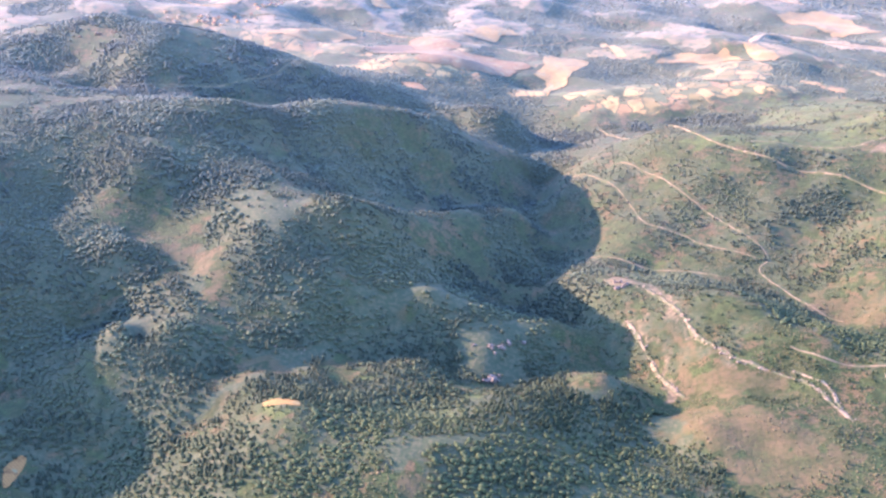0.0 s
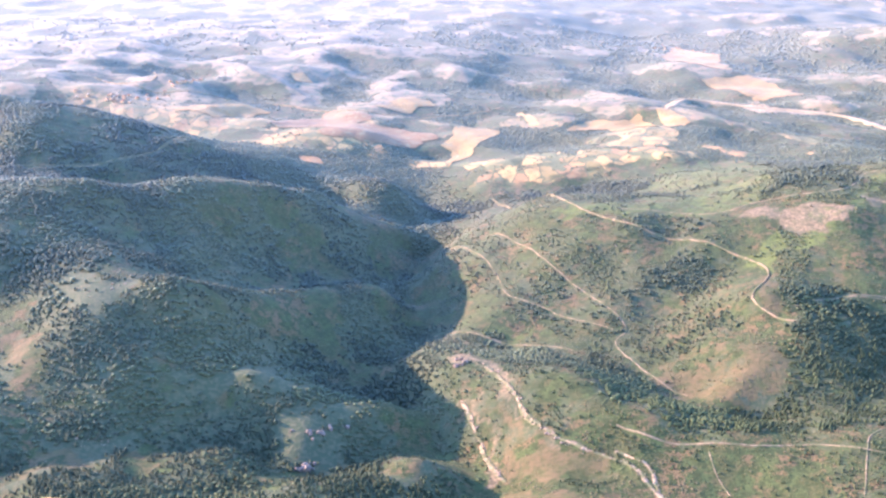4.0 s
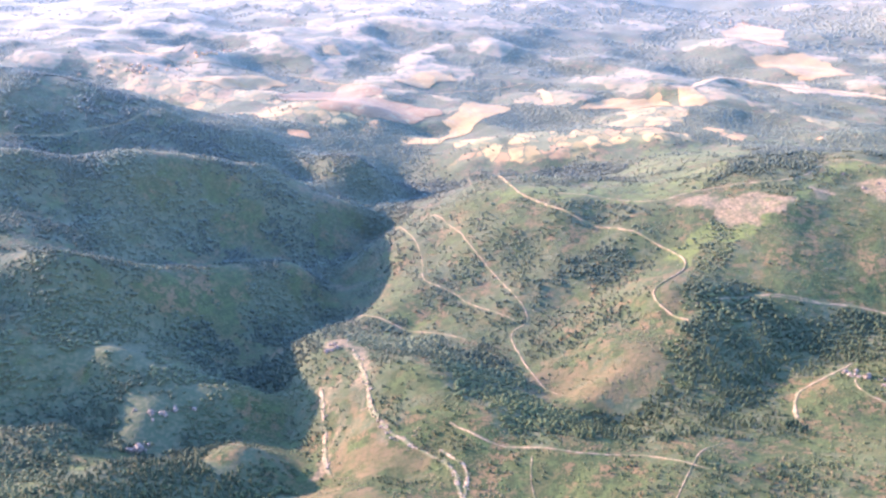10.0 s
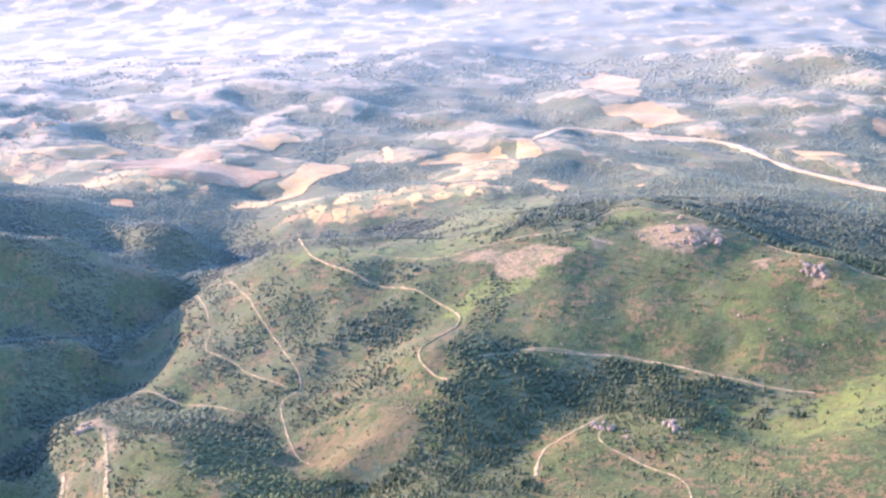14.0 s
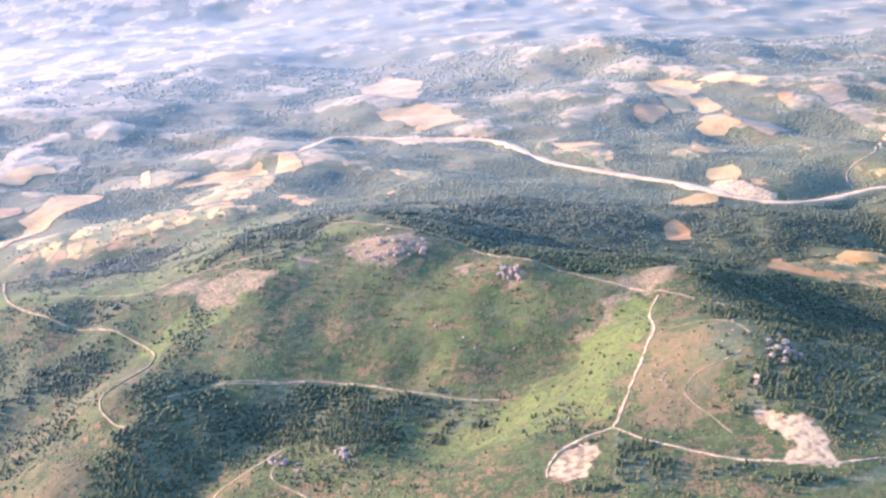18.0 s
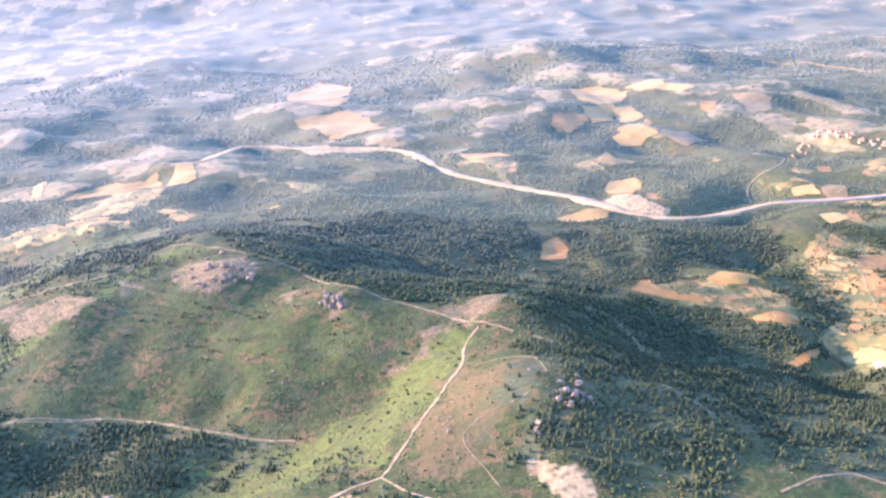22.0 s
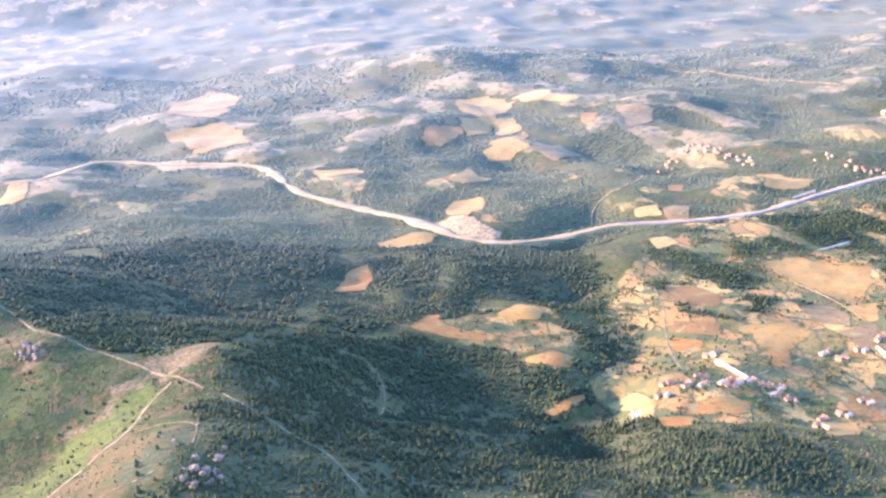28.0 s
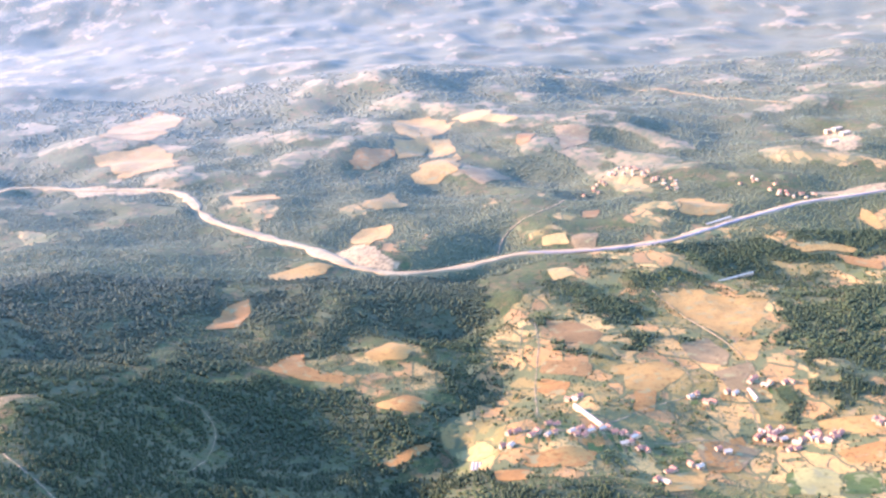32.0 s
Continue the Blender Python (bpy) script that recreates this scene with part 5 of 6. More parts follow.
def ball_shape(rings, sides, squash, bumps, seed):
    """A lumpy closed clump: rings of points between two poles."""
    g = np.random.default_rng(seed)
    co, faces = [(0, 0, 0.0)], []
    for r in range(1, rings + 1):
        a = math.pi * r / (rings + 1)
        for s in range(sides):
            b = 2 * math.pi * (s + 0.5 * (r % 2)) / sides
            w = 1 + bumps * (g.random() - 0.5) * 2
            co.append((math.sin(a) * math.cos(b) * w * 0.5, math.sin(a) * math.sin(b) * w * 0.5, (0.5 - 0.5 * math.cos(a)) * squash * (1 + 0.3 * bumps * (g.random() - 0.5))))
    co.append((0, 0, squash))
    top = len(co) - 1
    for s in range(sides):
        t = (s + 1) % sides
        faces.append((0, 1 + t, 1 + s))
        for r in range(rings - 1):
            a, b, c, d = 1 + r * sides + s, 1 + r * sides + t, 1 + (r + 1) * sides + t, 1 + (r + 1) * sides + s
            faces += [(a, b, c), (a, c, d)]
        faces.append((1 + (rings - 1) * sides + s, 1 + (rings - 1) * sides + t, top))
    return np.array(co, float), np.array(faces)


def joined(pieces):
    co, faces, n = [], [], 0
    for (c, f), scale, move in pieces:
        co.append(c * np.array(scale) + np.array(move))
        faces.append(f + n)
        n += len(c)
    return np.vstack(co), np.vstack(faces)


def broadleaf(seed):
    """Crown of two lumps, one tall, uneven in outline; 1 high."""
    g = np.random.default_rng(seed)
    return joined([(ball_shape(1, 6, 1.0, 0.3, seed), (0.9, 0.9, 0.85), (0, 0, 0.12)),
                   (ball_shape(1, 4, 1.0, 0.3, seed + 50), (0.62, 0.62, 0.6), (0.3 * math.cos(seed), 0.3 * math.sin(seed), 0.2 + 0.3 * g.random()))])


def pine(seed):
    """Narrow crown of two ragged tiers; 1 high."""
    return joined([(ball_shape(1, 5, 1.0, 0.35, seed), (0.8, 0.8, 0.65), (0, 0, 0.05)),
                   (ball_shape(1, 4, 1.0, 0.35, seed + 9), (0.5, 0.5, 0.6), (0.03, 0, 0.4))])


def spire(seed):
    return joined([(ball_shape(1, 5, 1.0, 0.4, seed), (0.85, 0.85, 1.0), (0, 0, 0))])


def bush(seed):
    return joined([(ball_shape(1, 4, 1.0, 0.4, seed), (1.3, 1.0, 0.75), (0, 0, -0.08))])


def clump(seed):
    return ball_shape(1, 6, 1.0, 0.4, seed)


def strew(name, spots, wide, high, shapes, material, label, category):
    """One mesh of many plants, each a turned and sized shape set a little into the ground."""
    n = len(spots)
    spin, pick = dice.random(n) * 6.283, dice.integers(0, len(shapes), n)
    co_all, f_all, base = [], [], 0
    z = ground_z(spots[:, 0], spots[:, 1])
    for k, (co, faces) in enumerate(shapes):
        m = np.where(pick == k)[0]
        if not len(m):
            continue
        c, s = np.cos(spin[m])[:, None], np.sin(spin[m])[:, None]
        x = (co[None, :, 0] * c - co[None, :, 1] * s) * wide[m, None] + spots[m, 0:1]
        y = (co[None, :, 0] * s + co[None, :, 1] * c) * wide[m, None] + spots[m, 1:2]
        w = co[None, :, 2] * high[m, None] + z[m, None] - 0.08 * high[m, None]
        co_all.append(np.stack([x, y, w], -1).reshape(-1, 3))
        f_all.append((faces[None] + (np.arange(len(m)) * len(co))[:, None, None]).reshape(-1, 3) + base)
        base += len(m) * len(co)
    return tagged(solid(name, np.vstack(co_all), np.vstack(f_all), material), label, category, kind="stuff")


def lot(x0, x1, y0, y1, step):
    """Jittered places over an area that the walk can see."""
    x, y = np.meshgrid(np.arange(x0, x1, step), np.arange(y0, y1, step))
    x, y = x.ravel() + (dice.random(x.size) - 0.5) * step * 1.1, y.ravel() + (dice.random(x.size) - 0.5) * step * 1.1
    keep = (x > -20 - 0.47 * y) & (x < 1120 + 0.66 * (y - 240)) & (y > 440 + 0.2 * np.clip(x, 0, 1200))
    return x[keep], y[keep]


FIELD_RINGS = [(1.0, r) for c, r in FIELDS]
x, y = lot(-780, 1900, 480, 1420, 3.0)
open_air = (ways_gap(x, y) > 1.6) & (patch(x, y, FIELD_RINGS, 1.0) < 0.5) & (patch(x, y, PAD_RINGS, 3) < 0.5)
wood = wooded(x, y)
farm = inside(x, y, FARM)
RIDGE_FACE = [(470, 890), (520, 1009), (640, 1080), (763, 1057), (860, 958), (851, 887), (790, 765), (701, 770), (561, 827)]
wood = np.where(inside(x, y, RIDGE_FACE) & (patch(x, y, WOOD_RINGS, 26) < 0.3), 0.0, wood)
thin = rough(x, y, 26, 3, 81)
chance = np.where(wood > 0.05, np.clip(wood * 1.02 + (thin - 0.5) * 1.5, 0.02, 0.92), np.where(farm, 0.01 + 0.14 * (thin > 0.55), 0.012 + 0.05 * (thin > 0.56)))
chance = chance * np.where(patch(x, y, STONE_RINGS + CLAY_RINGS, 16) > 0.4, 0.08, 1.0)
got = open_air & (dice.random(len(x)) < chance)
tx, ty = x[got], y[got]
size = (1.75 + 1.7 * dice.random(len(tx)) ** 1.6) * (1 + 0.42 * ramp(wood[got], 0.5, 0.85)) * (0.72 + 0.56 * rough(tx, ty, 34, 2, 83))
is_pine = rough(tx, ty, 60, 3, 85) + 0.25 * (dice.random(len(tx)) - 0.5) + 0.3 * ramp(wood[got], 0.55, 0.85) * ramp(tx, 300, 400) > 0.5
spots = np.stack([tx, ty], -1)
near = ty - 0.2 * tx < 720
for flag, title, shapes, ratio in ((is_pine & near, "pine_wood", [pine(k) for k in range(4)], 0.95), (~is_pine & near, "leafy_wood", [broadleaf(k) for k in range(4)], 1.0),
                                   (is_pine & ~near, "pine_wood", [spire(k) for k in range(5)], 0.95), (~is_pine & ~near, "leafy_wood", [clump(k) for k in range(6)], 1.05)):
    strew(title, spots[flag], size[flag] * ratio, size[flag] * (1.05 if title == "pine_wood" else 0.66), shapes, pine_foliage if title == "pine_wood" else foliage,
          "dark green pine wood on the slopes" if title == "pine_wood" else "green leafy wood with uneven crowns", "trees")

# low growth on the open slopes
x, y = lot(-780, 1700, 480, 1330, 2.5)
open_air = (ways_gap(x, y) > 1.0) & (patch(x, y, FIELD_RINGS, 1.0) < 0.5) & (patch(x, y, PAD_RINGS, 3) < 0.5)
wood = wooded(x, y)
farm = inside(x, y, FARM)
thin = rough(x, y, 34, 4, 91)
chance = ramp(thin, 0.36, 0.56) * 0.85 + 0.08
chance = chance * np.where(patch(x, y, STONE_RINGS, 14) > 0.4, 0.22, 1.0) * np.where(patch(x, y, CLAY_RINGS, 14) > 0.4, 0.4, 1.0) * np.where(farm, 0.8, 1.0)
# the long ridge is planted in rows along its contours
face = inside(x, y, RIDGE_FACE)
chance = np.where(face, np.where(np.sin(ground_z(x, y) * 2 * math.pi / 3.4) > 0.0, 0.3, 0.05), chance)
# hedges of bush and bramble round the plots
rim = patch(x, y, [(1.0, [(cx + (px - cx) * 1.16, cy + (py - cy) * 1.16) for px, py in r]) for r in [r for c, r in FIELDS if len(r) > 2] for cx, cy in [(sum(p[0] for p in r) / len(r), sum(p[1] for p in r) / len(r))]], 3.0)
chance = np.where(rim > 0.5, 0.85 * ramp(rough(x, y, 15, 2, 97), 0.36, 0.5), chance)
got = open_air & ((wood < 0.6) | face) & (dice.random(len(x)) < chance)
bx, by = x[got], y[got]
size = (0.7 + 1.3 * dice.random(len(bx)) ** 2) * (0.7 + 0.7 * rough(bx, by, 18, 2, 99))
strew("scrub", np.stack([bx, by], -1), size, size * 0.6, [bush(k) for k in range(5)], brush, "low green and brown scrub on the open slopes", "scrub")

# heath and young plants in contour rows on the long ridge
x, y = lot(460, 870, 750, 1090, 1.7)
keep = inside(x, y, RIDGE_FACE) & (ways_gap(x, y) > 0.8) & (patch(x, y, STONE_RINGS + CLAY_RINGS, 12) < 0.4) & (patch(x, y, WOOD_RINGS, 26) < 0.3)
row = np.sin((ground_z(x, y) + 1.2 * rough(x, y, 30, 2, 93)) * 2 * math.pi / 3.0)
keep &= dice.random(len(x)) < np.where(row > 0.1, 0.8, 0.08) * ramp(rough(x, y, 40, 4, 94), 0.36, 0.5)
x, y = x[keep], y[keep]
size = 0.7 + 0.8 * dice.random(len(x))
strew("heath", np.stack([x, y], -1), size, size * 0.5, [bush(k) for k in range(5)], brush, "green heath and young plants in contour rows", "heath")

# far woods, in the paler foliage that stands in for haze
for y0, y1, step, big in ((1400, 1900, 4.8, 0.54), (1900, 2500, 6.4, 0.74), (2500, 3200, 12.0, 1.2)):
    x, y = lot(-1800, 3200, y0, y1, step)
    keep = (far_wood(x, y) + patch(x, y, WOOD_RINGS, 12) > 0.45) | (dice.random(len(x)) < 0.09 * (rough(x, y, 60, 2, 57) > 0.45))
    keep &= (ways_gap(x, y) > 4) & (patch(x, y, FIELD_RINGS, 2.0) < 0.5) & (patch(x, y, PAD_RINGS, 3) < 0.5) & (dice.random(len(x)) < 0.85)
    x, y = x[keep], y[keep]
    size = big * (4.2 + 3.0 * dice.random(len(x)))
    strew("far_wood", np.stack([x, y], -1), size, size * (0.62 if y1 < 2200 else 0.42), [clump(k) for k in range(5)], hazed_foliage, "distant woods of rounded green crowns", "woods")


# ---- things: a part is one mesh under its thing ----
def part(name, me, parent, label=""):
    ob = new(name, me)
    ob.parent = parent
    return tagged(ob, label) if label else ob


def box(w, d, h, x=0.0, y=0.0, z=0.0):
    """Corners and faces of a block that stands on z."""
    co = np.array([(x + sx * w / 2, y + sy * d / 2, z + k * h) for k in (0, 1) for sx, sy in ((-1, -1), (1, -1), (1, 1), (-1, 1))], float)
    return co, np.array([(3, 2, 1, 0), (4, 5, 6, 7), (0, 1, 5, 4), (1, 2, 6, 5), (2, 3, 7, 6), (3, 0, 4, 7)])


def blocks(*many):
    return joined([(b, (1, 1, 1), (0, 0, 0)) for b in many])


def gable(w, d, h, rise):
    """House walls with gable ends under the ridge."""
    co = np.array([(-w / 2, -d / 2, -1.5), (w / 2, -d / 2, -1.5), (w / 2, d / 2, -1.5), (-w / 2, d / 2, -1.5),
                   (-w / 2, -d / 2, h), (w / 2, -d / 2, h), (w / 2, d / 2, h), (-w / 2, d / 2, h), (-w / 2, 0, h + rise), (w / 2, 0, h + rise)], float)
    return co, np.array([(0, 1, 5, 4), (2, 3, 7, 6), (1, 2, 6, 5), (3, 0, 4, 7), (4, 8, 7, 7), (5, 6, 9, 9), (4, 5, 9, 8), (6, 7, 8, 9)])


def slopes(w, d, h, rise, over=0.25, thick=0.16):
    """Two roof slabs that meet at the ridge."""
    out = []
    for s in (-1, 1):
        a, b = d / 2 + over, rise * over / (d / 2)
        co = []
        for k in (0, 1):
            for x in (-w / 2 - over, w / 2 + over):
                co += [(x, s * a, h - b + k * thick), (x, 0, h + rise + k * thick)]
        f = np.array([(0, 1, 3, 2), (4, 6, 7, 5), (0, 2, 6, 4), (1, 5, 7, 3), (0, 4, 5, 1), (2, 3, 7, 6)])
        out.append((np.array(co, float), f if s > 0 else f[:, ::-1]))
    return blocks(*out)


def poly_mesh(name, shape, material):
    """A mesh whose faces may repeat a corner to stand for triangles."""
    co, faces = shape
    me = bpy.data.meshes.new(name)
    me.from_pydata([tuple(c) for c in co], [], [tuple(dict.fromkeys(int(v) for v in f)) for f in faces])
    me.materials.append(material)
    return me


def make_house(name, w, d, h, rise, wall_mat, roof_mat, label, detail=True):
    house = tagged(new(name), label, "house", "houses of the farmland" if detail else "houses of the far villages")
    part("wall", poly_mesh("wall", gable(w, d, h, rise), wall_mat), house)
    roof = part("roof", poly_mesh("roof", slopes(w, d, h, rise), roof_mat), house, "clay-tiled pitched roof" if roof_mat is roof_tile else "grey sheet roof")
    if detail:
        part("chimney", poly_mesh("chimney", box(0.5, 0.5, 1.2, w * 0.28, d * 0.15, h + rise * 0.5), wall_mat), roof)
        part("door", poly_mesh("door", box(0.7, 0.08, 1.5, -w * 0.1, -d / 2 - 0.03, 0), wood_door), house, "dark wooden door")
        glass = poly_mesh("window", box(0.6, 0.08, 0.7, 0, 0, 0), pane_mat)
        sill = poly_mesh("sill", box(0.8, 0.18, 0.08, 0, 0, -0.08), concrete)
        for x, y, turn in ((w * 0.25, -d / 2 - 0.03, 0), (-w * 0.33, -d / 2 - 0.03, 0), (-w / 2 - 0.03, 0, 90), (w / 2 + 0.03, 0.3, 90)):
            win = part("window", glass, house)
            win.matrix_basis = pose(x, y, h * 0.45, 0, 0, turn)
            part("sill", sill, win)
    return house


def place(thing, spots, spread=25.0, base=25.0):
    """Put a thing at the first spot and copies at the rest, each resting on the ground."""
    out = []
    for k, (x, y) in enumerate(spots):
        m = pose(x, y, float(ground_z(x, y)) + 0.1, 0, 0, base + (dice.random() - 0.5) * 2 * spread + 90 * int(dice.random() < 0.3))
        if k:
            out.append(copy_thing(thing, m))
        else:
            thing.matrix_basis = m
            out.append(thing)
    return out


KINDS = [("farmhouse", 5.4, 4.2, 2.0, 1.3, plaster, roof_tile, "white plastered farmhouse with a clay tile roof"),
         ("farmhouse", 4.6, 3.9, 2.7, 1.2, plaster, roof_tile, "tall white village house with red roof"),
         ("farmhouse", 6.2, 4.0, 1.8, 1.2, ochre_plaster, roof_tile, "low ochre farmhouse with a clay tile roof"),
         ("barn", 6.0, 4.0, 2.0, 1.1, ochre_plaster, grey_sheet, "low ochre barn with a grey sheet roof")]
for k, kind in enumerate(KINDS):
    place(make_house(*kind), FARMSTEADS[k::4] + [(x + 5.5, y + 4.0 - 2.5 * k) for x, y in FARMSTEADS[(k + 2) % 4::4]], 22)
FAR_KINDS = [("village_house", 4.6, 3.6, 2.8, 1.0, plaster, roof_tile, "white village house with red roof, far off"),
             ("village_house", 4.2, 3.6, 3.4, 0.9, plaster, grey_sheet, "tall pale village house, far off"),
             ("village_house", 5.2, 3.8, 2.6, 1.0, ochre_plaster, roof_tile, "ochre village house with clay roof, far off")]
FAR_SPOTS = HILL_VILLAGE + ROAD_VILLAGE + WEST_VILLAGE + NORTH_VILLAGE
for k, kind in enumerate(FAR_KINDS):
    place(make_house(*kind, detail=False), FAR_SPOTS[k::3], 40)


def long_shed(a, b, width, high, label):
    """A long low shed from a to b: walls, roof, sliding doors along its side."""
    length = math.dist(a, b)
    shed = tagged(new("long_shed"), label, "shed")
    x, y = (a[0] + b[0]) / 2, (a[1] + b[1]) / 2
    shed.matrix_basis = pose(x, y, float(ground_z(x, y)) + 0.3, 0, 0, math.degrees(math.atan2(b[1] - a[1], b[0] - a[0])))
    part("wall", poly_mesh("wall", gable(length, width, high, 0.8), plaster), shed)
    part("roof", poly_mesh("roof", slopes(length, width, high, 0.8), grey_sheet), shed, "pale grey sheet roof")
    leaf = poly_mesh("door", box(1.6, 0.1, high * 0.8, 0, 0, 0), wood_door)
    for k in range(max(2, int(length / 9))):
        for s in (-1, 1):
            part("door", leaf, shed).matrix_basis = pose(-length / 2 + 4 + 9 * k, s * (width / 2 + 0.04), 0)


for k, (label, width) in enumerate((("long white poultry shed with grey roof", 3.4), ("long white site shed beside the new road", 4.0), ("long white farm shed among the fields", 3.2), ("narrow white farm shed by the houses", 2.6))):
    if len(LONG_SHEDS) > 2 * k + 1:
        long_shed(LONG_SHEDS[2 * k], LONG_SHEDS[2 * k + 1], width, 1.8, label)
for k, (x, y) in enumerate(WHITE_WORKS):
    long_shed((x - 9, y), (x + 9, y + 4), 9.0, 6.0, "large white works hall on a bare yard")


def greenhouse(x, y):
    """Three plastic tunnels side by side on hoops."""
    house = tagged(new("greenhouse"), "pale plastic tunnel greenhouse with three bays", "greenhouse")
    house.matrix_basis = pose(x, y, float(ground_z(x, y)) + 0.1, 0, 0, 75)
    n = 10
    for bay in range(3):
        co = []
        for e in (0, 1):
            for r in (1.0, 0.94):
                for k in range(n + 1):
                    a = math.pi * k / n
                    co.append((-6 + 12 * e, bay * 2.7 - 2.7 + math.cos(a) * 1.25 * r, math.sin(a) * 1.6 * r - 0.1))
        m = n + 1
        f = []
        for k in range(n):
            f += [(k, k + 1, 2 * m + k + 1, 2 * m + k), (m + k + 1, m + k, 3 * m + k, 3 * m + k + 1), (k + 1, k, m + k, m + k + 1), (2 * m + k, 2 * m + k + 1, 3 * m + k + 1, 3 * m + k)]
        cover = part("cover", poly_mesh("cover", (np.array(co), np.array(f)), grey_sheet), house, "milky plastic sheet")
        for h in range(4):
            hoop = []
            for k in range(n):
                a, b = math.pi * k / n, math.pi * (k + 1) / n
                hoop.append(box(0.12, 0.42, 0.08, -5.5 + 3.6 * h, bay * 2.7 - 2.7 + math.cos((a + b) / 2) * 1.3, math.sin((a + b) / 2) * 1.64 - 0.1))
            part("hoop", poly_mesh("hoop", blocks(*hoop), concrete), cover)


for x, y in GREENHOUSE:
    greenhouse(x, y)


# vine rows on the terraces
def vine_row(a, b):
    length = math.dist(a, b)
    n = max(6, int(length / 0.9))
    s = np.linspace(0, 1, n)
    x, y = a[0] + (b[0] - a[0]) * s, a[1] + (b[1] - a[1]) * s
    nx, ny = -(b[1] - a[1]) / length, (b[0] - a[0]) / length
    z = ground_z(x, y)
    co = []
    for r, h in ((-0.6, -0.2), (-0.5, 0.8), (0.0, 1.3), (0.5, 0.8), (0.6, -0.2)):
        w = r * (0.8 + 0.5 * dice.random(n))
        co.append(np.stack([x + nx * w, y + ny * w, z + h * (0.8 + 0.4 * dice.random(n))], -1))
    co = np.stack(co, 1).reshape(-1, 3)
    i = (np.arange(n - 1)[:, None] * 5 + np.arange(4)[None, :]).ravel()
    return tagged(solid("vine_hedge", co, np.stack([i, i + 1, i + 6, i + 5], -1), brush, False), "clipped green vine hedge on brown earth", "hedge", "vine hedges on the terraces")


for k in range(0, len(VINES) - 3, 4):
    a, b, c, d = (np.array(v) for v in VINES[k:k + 4])
    for r in range(9):
        s = r / 8
        vine_row(a + (c - a) * s, b + (d - b) * s)


# ---- stones ----
def boulder_mesh(seed, material):
    co, f = ball_shape(3, 6, 0.8, 0.32, seed)
    return mesh_of("boulder", co * np.array([1.0, 0.8, 1.0]), f, material, False)


BOULDERS = {"granite": [boulder_mesh(200 + k, granite) for k in range(4)], "pale": [boulder_mesh(300 + k, pale_stone) for k in range(4)]}


def rest_stone(ob, x, y, size, origin=(0, 0, 0)):
    ob.matrix_basis = Matrix.Translation((x - origin[0], y - origin[1], float(ground_z(x, y)) - 0.2 * size - origin[2])) @ pose(0, 0, 0, dice.random() * 24 - 12, dice.random() * 24 - 12, dice.random() * 360) @ Matrix.Diagonal((size, size, size * (0.7 + 0.5 * dice.random()), 1))


for stone, spots in OUTCROPS:
    if not spots:
        continue
    cx, cy = spots[0]
    cz = float(ground_z(cx, cy))
    crop = tagged(new("rock_outcrop"), "grey granite outcrop of jagged boulders" if stone == "granite" else "pale weathered rocks breaking through the scrub", "rocks", "rock outcrops")
    crop.matrix_basis = pose(cx, cy, cz)
    for k, (x, y) in enumerate(spots):
        for again in range(3):
            size = ((3.3, 2.2, 1.5) if stone == "granite" else (1.2, 0.8, 0.6))[again] * (0.8 + 1.2 * dice.random() ** 2)
            rest_stone(part("boulder", BOULDERS[stone][(k + again) % 4], crop), x + again * (dice.random() - 0.5) * 4, y + again * (dice.random() - 0.5) * 4, size, (cx, cy, cz))
for k, (x, y) in enumerate(STONE_LINE + SLOPE_STONES):
    rest_stone(tagged(new("boulder", BOULDERS["pale"][k % 4]), "pale boulder lying on the open slope", "boulder", "boulders on the slopes"), x, y, 0.9 + 1.6 * dice.random() ** 2)


ROCK_BANDS = [[(170, 771), (176, 751), (183, 728), (190, 695), (200, 673)],
              [(189, 809), (208, 763), (217, 732), (235, 698), (253, 682), (274, 668), (287, 656), (293, 636), (301, 613)],
              [(276, 673), (297, 656), (298, 628)]]
for line in ROCK_BANDS:
    p = smooth_line(line, 1.5)
    cx, cy = p[0]
    cz = float(ground_z(cx, cy))
    band = tagged(new("rock_band"), "band of pale weathered rocks down the heath slope", "rocks", "rock outcrops")
    band.matrix_basis = pose(cx, cy, cz)
    for k, (x, y) in enumerate(p):
        if rough(x, y, 14, 2, 111) > 0.48:
            size = 0.7 + 1.5 * dice.random() ** 2
            rest_stone(part("boulder", BOULDERS["pale"][k % 4], band), x + (dice.random() - 0.5) * 5, y + (dice.random() - 0.5) * 5, size, (cx, cy, cz))
for k, line in enumerate(ROCK_BANDS):
    way("bare_band", line, 2.6, sand, "bare sandy strip worn down the heath slope", 0.25, 2.0, 1.2, length=8, category="bare ground")


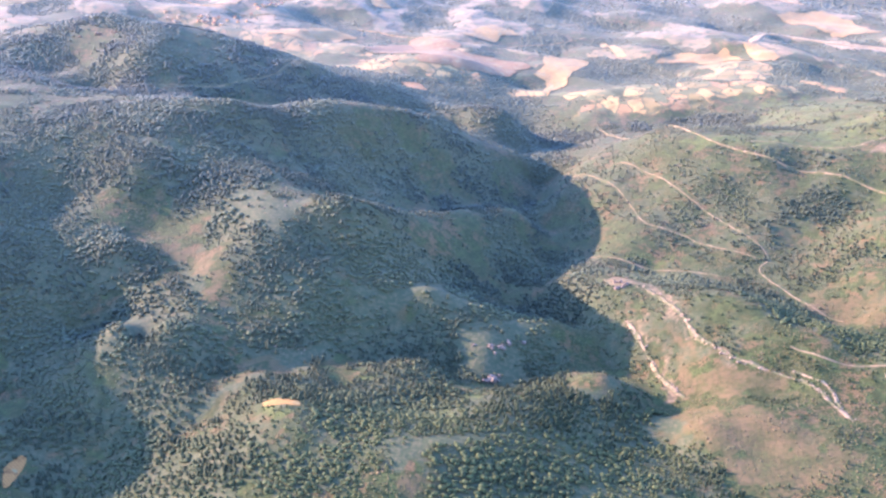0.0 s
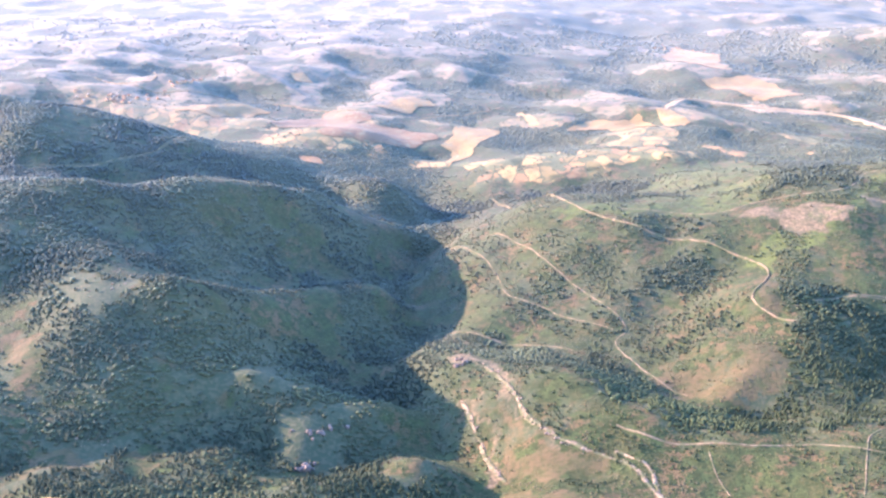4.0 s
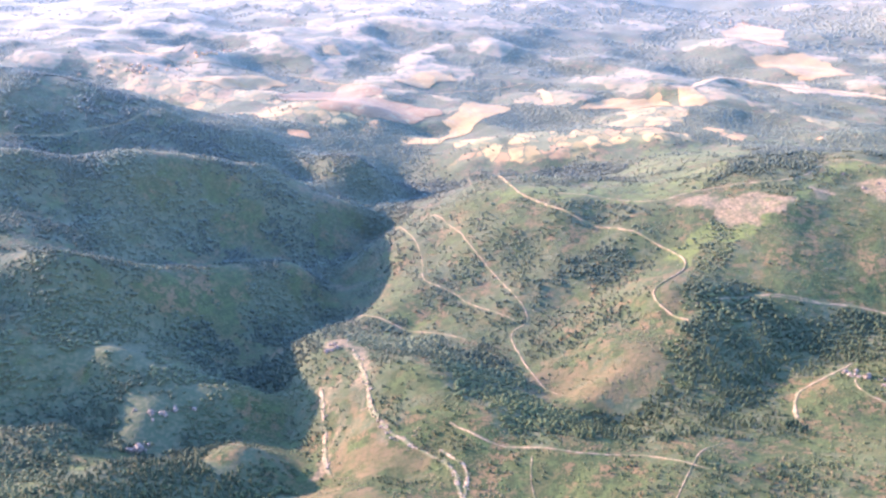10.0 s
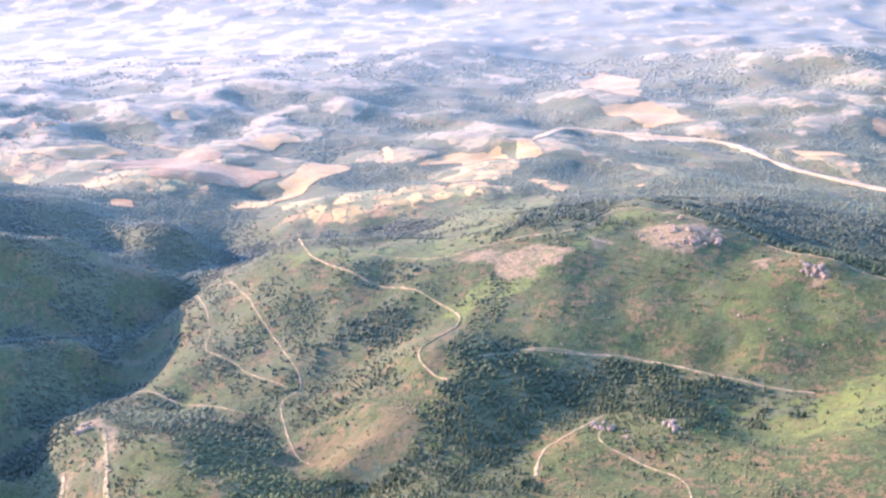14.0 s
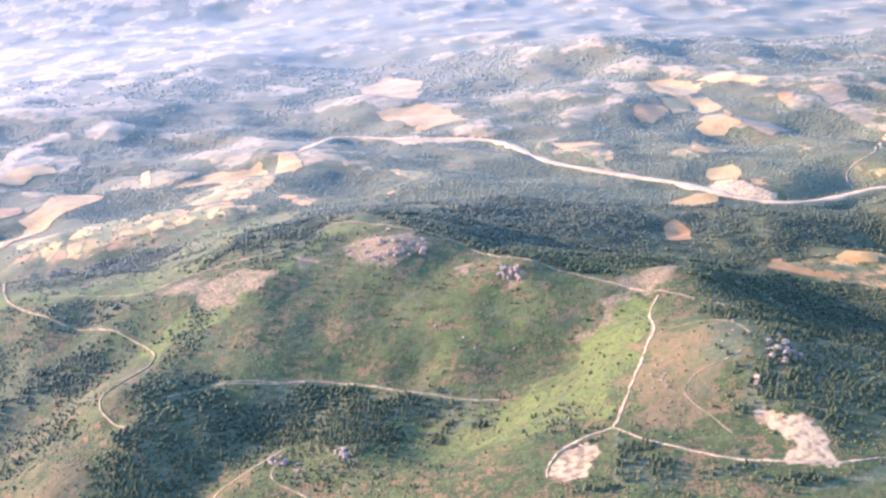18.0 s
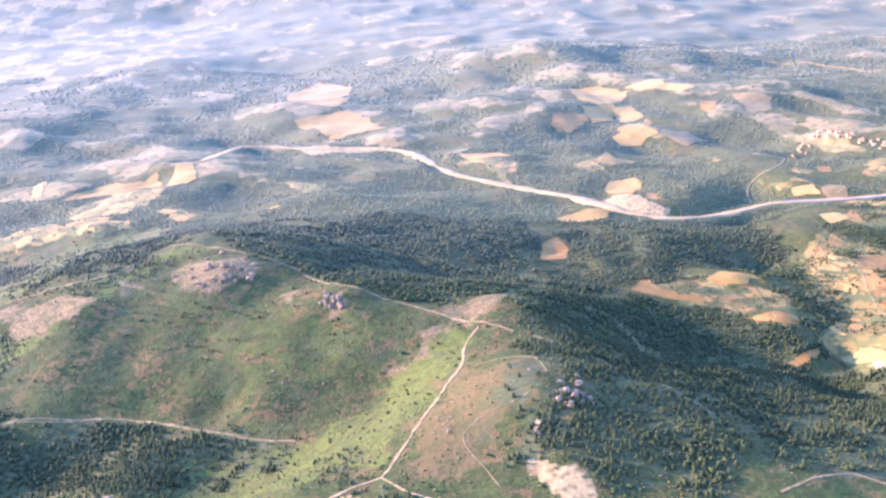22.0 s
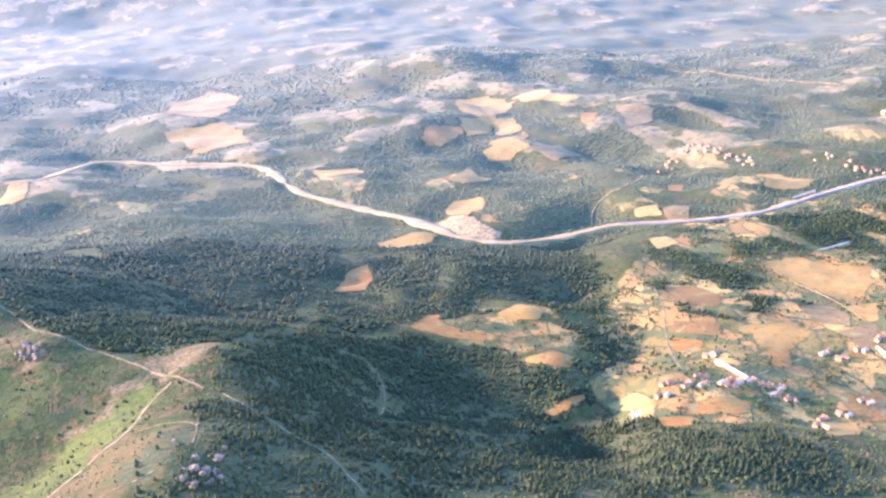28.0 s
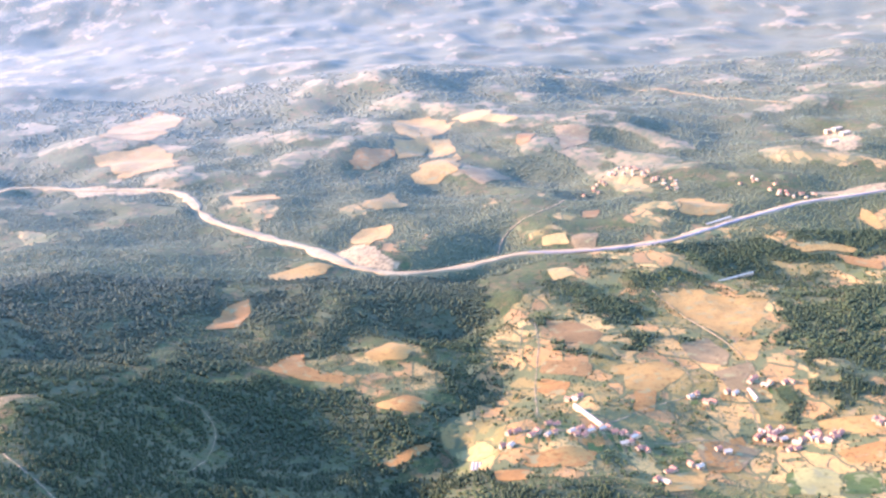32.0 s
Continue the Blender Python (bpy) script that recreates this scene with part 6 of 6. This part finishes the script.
# ---- single trees of the farmland ----
def crown_mesh(seed):
    g = np.random.default_rng(seed)
    lumps = [(ball_shape(3, 7, 1.0, 0.28, seed), (0.7, 0.7, 0.7), (0, 0, 0.28))]
    for k in range(6):
        a = k * 1.05 + g.random()
        lumps.append((ball_shape(2, 5, 1.0, 0.3, seed + 7 * k), (0.36, 0.36, 0.34), (0.3 * math.cos(a), 0.3 * math.sin(a), 0.25 + 0.45 * g.random())))
    co, f = joined(lumps)
    return mesh_of("crown", co, f, foliage)


def trunk_mesh(seed):
    g = np.random.default_rng(seed)
    co, f, n = [], [], 0
    for base, tip, r0, r1 in [((0, 0, -0.1), (0.02, 0, 0.5), 0.05, 0.03)] + [((0.01, 0, 0.3), (0.22 * math.cos(a), 0.22 * math.sin(a), 0.55), 0.025, 0.01) for a in g.random(3) * 6.28]:
        for q, r in ((base, r0), (tip, r1)):
            co += [(q[0] + r * math.cos(k * 1.2566), q[1] + r * math.sin(k * 1.2566), q[2]) for k in range(5)]
        f += [(n + k, n + (k + 1) % 5, n + 5 + (k + 1) % 5, n + 5 + k) for k in range(5)]
        n += 10
    return mesh_of("trunk", np.array(co), np.array(f), bark)


def lone_trees(count):
    pairs = []
    for k in range(4):
        tree = tagged(new("tree"), "green leafy tree standing alone among dry fields", "tree", "trees of the farmland")
        part("trunk", trunk_mesh(400 + k), tree)
        part("crown", crown_mesh(500 + 20 * k), tree)
        pairs.append(tree)
    g = np.random.default_rng(77)
    made = 0
    while made < count:
        x, y = 1190 + 560 * g.random(), 800 + 560 * g.random()
        spot = (np.array([x]), np.array([y]))
        if not inside(*spot, FARM)[0] or ways_gap(*spot)[0] < 2 or patch(*spot, FIELD_RINGS, 1.0)[0] > 0.5 or rough(*spot, 40, 3, 95)[0] < 0.47:
            continue
        size = 2.6 + 2.4 * g.random()
        m = pose(x, y, float(ground_z(x, y)), 0, 0, 360 * g.random())
        src = pairs[made % 4]
        if made < 4:
            src.scale = (size, size, size)
            src.location, src.rotation_euler = m.translation, m.to_euler()
        else:
            copy_thing(src, m)
        made += 1


lone_trees(330)
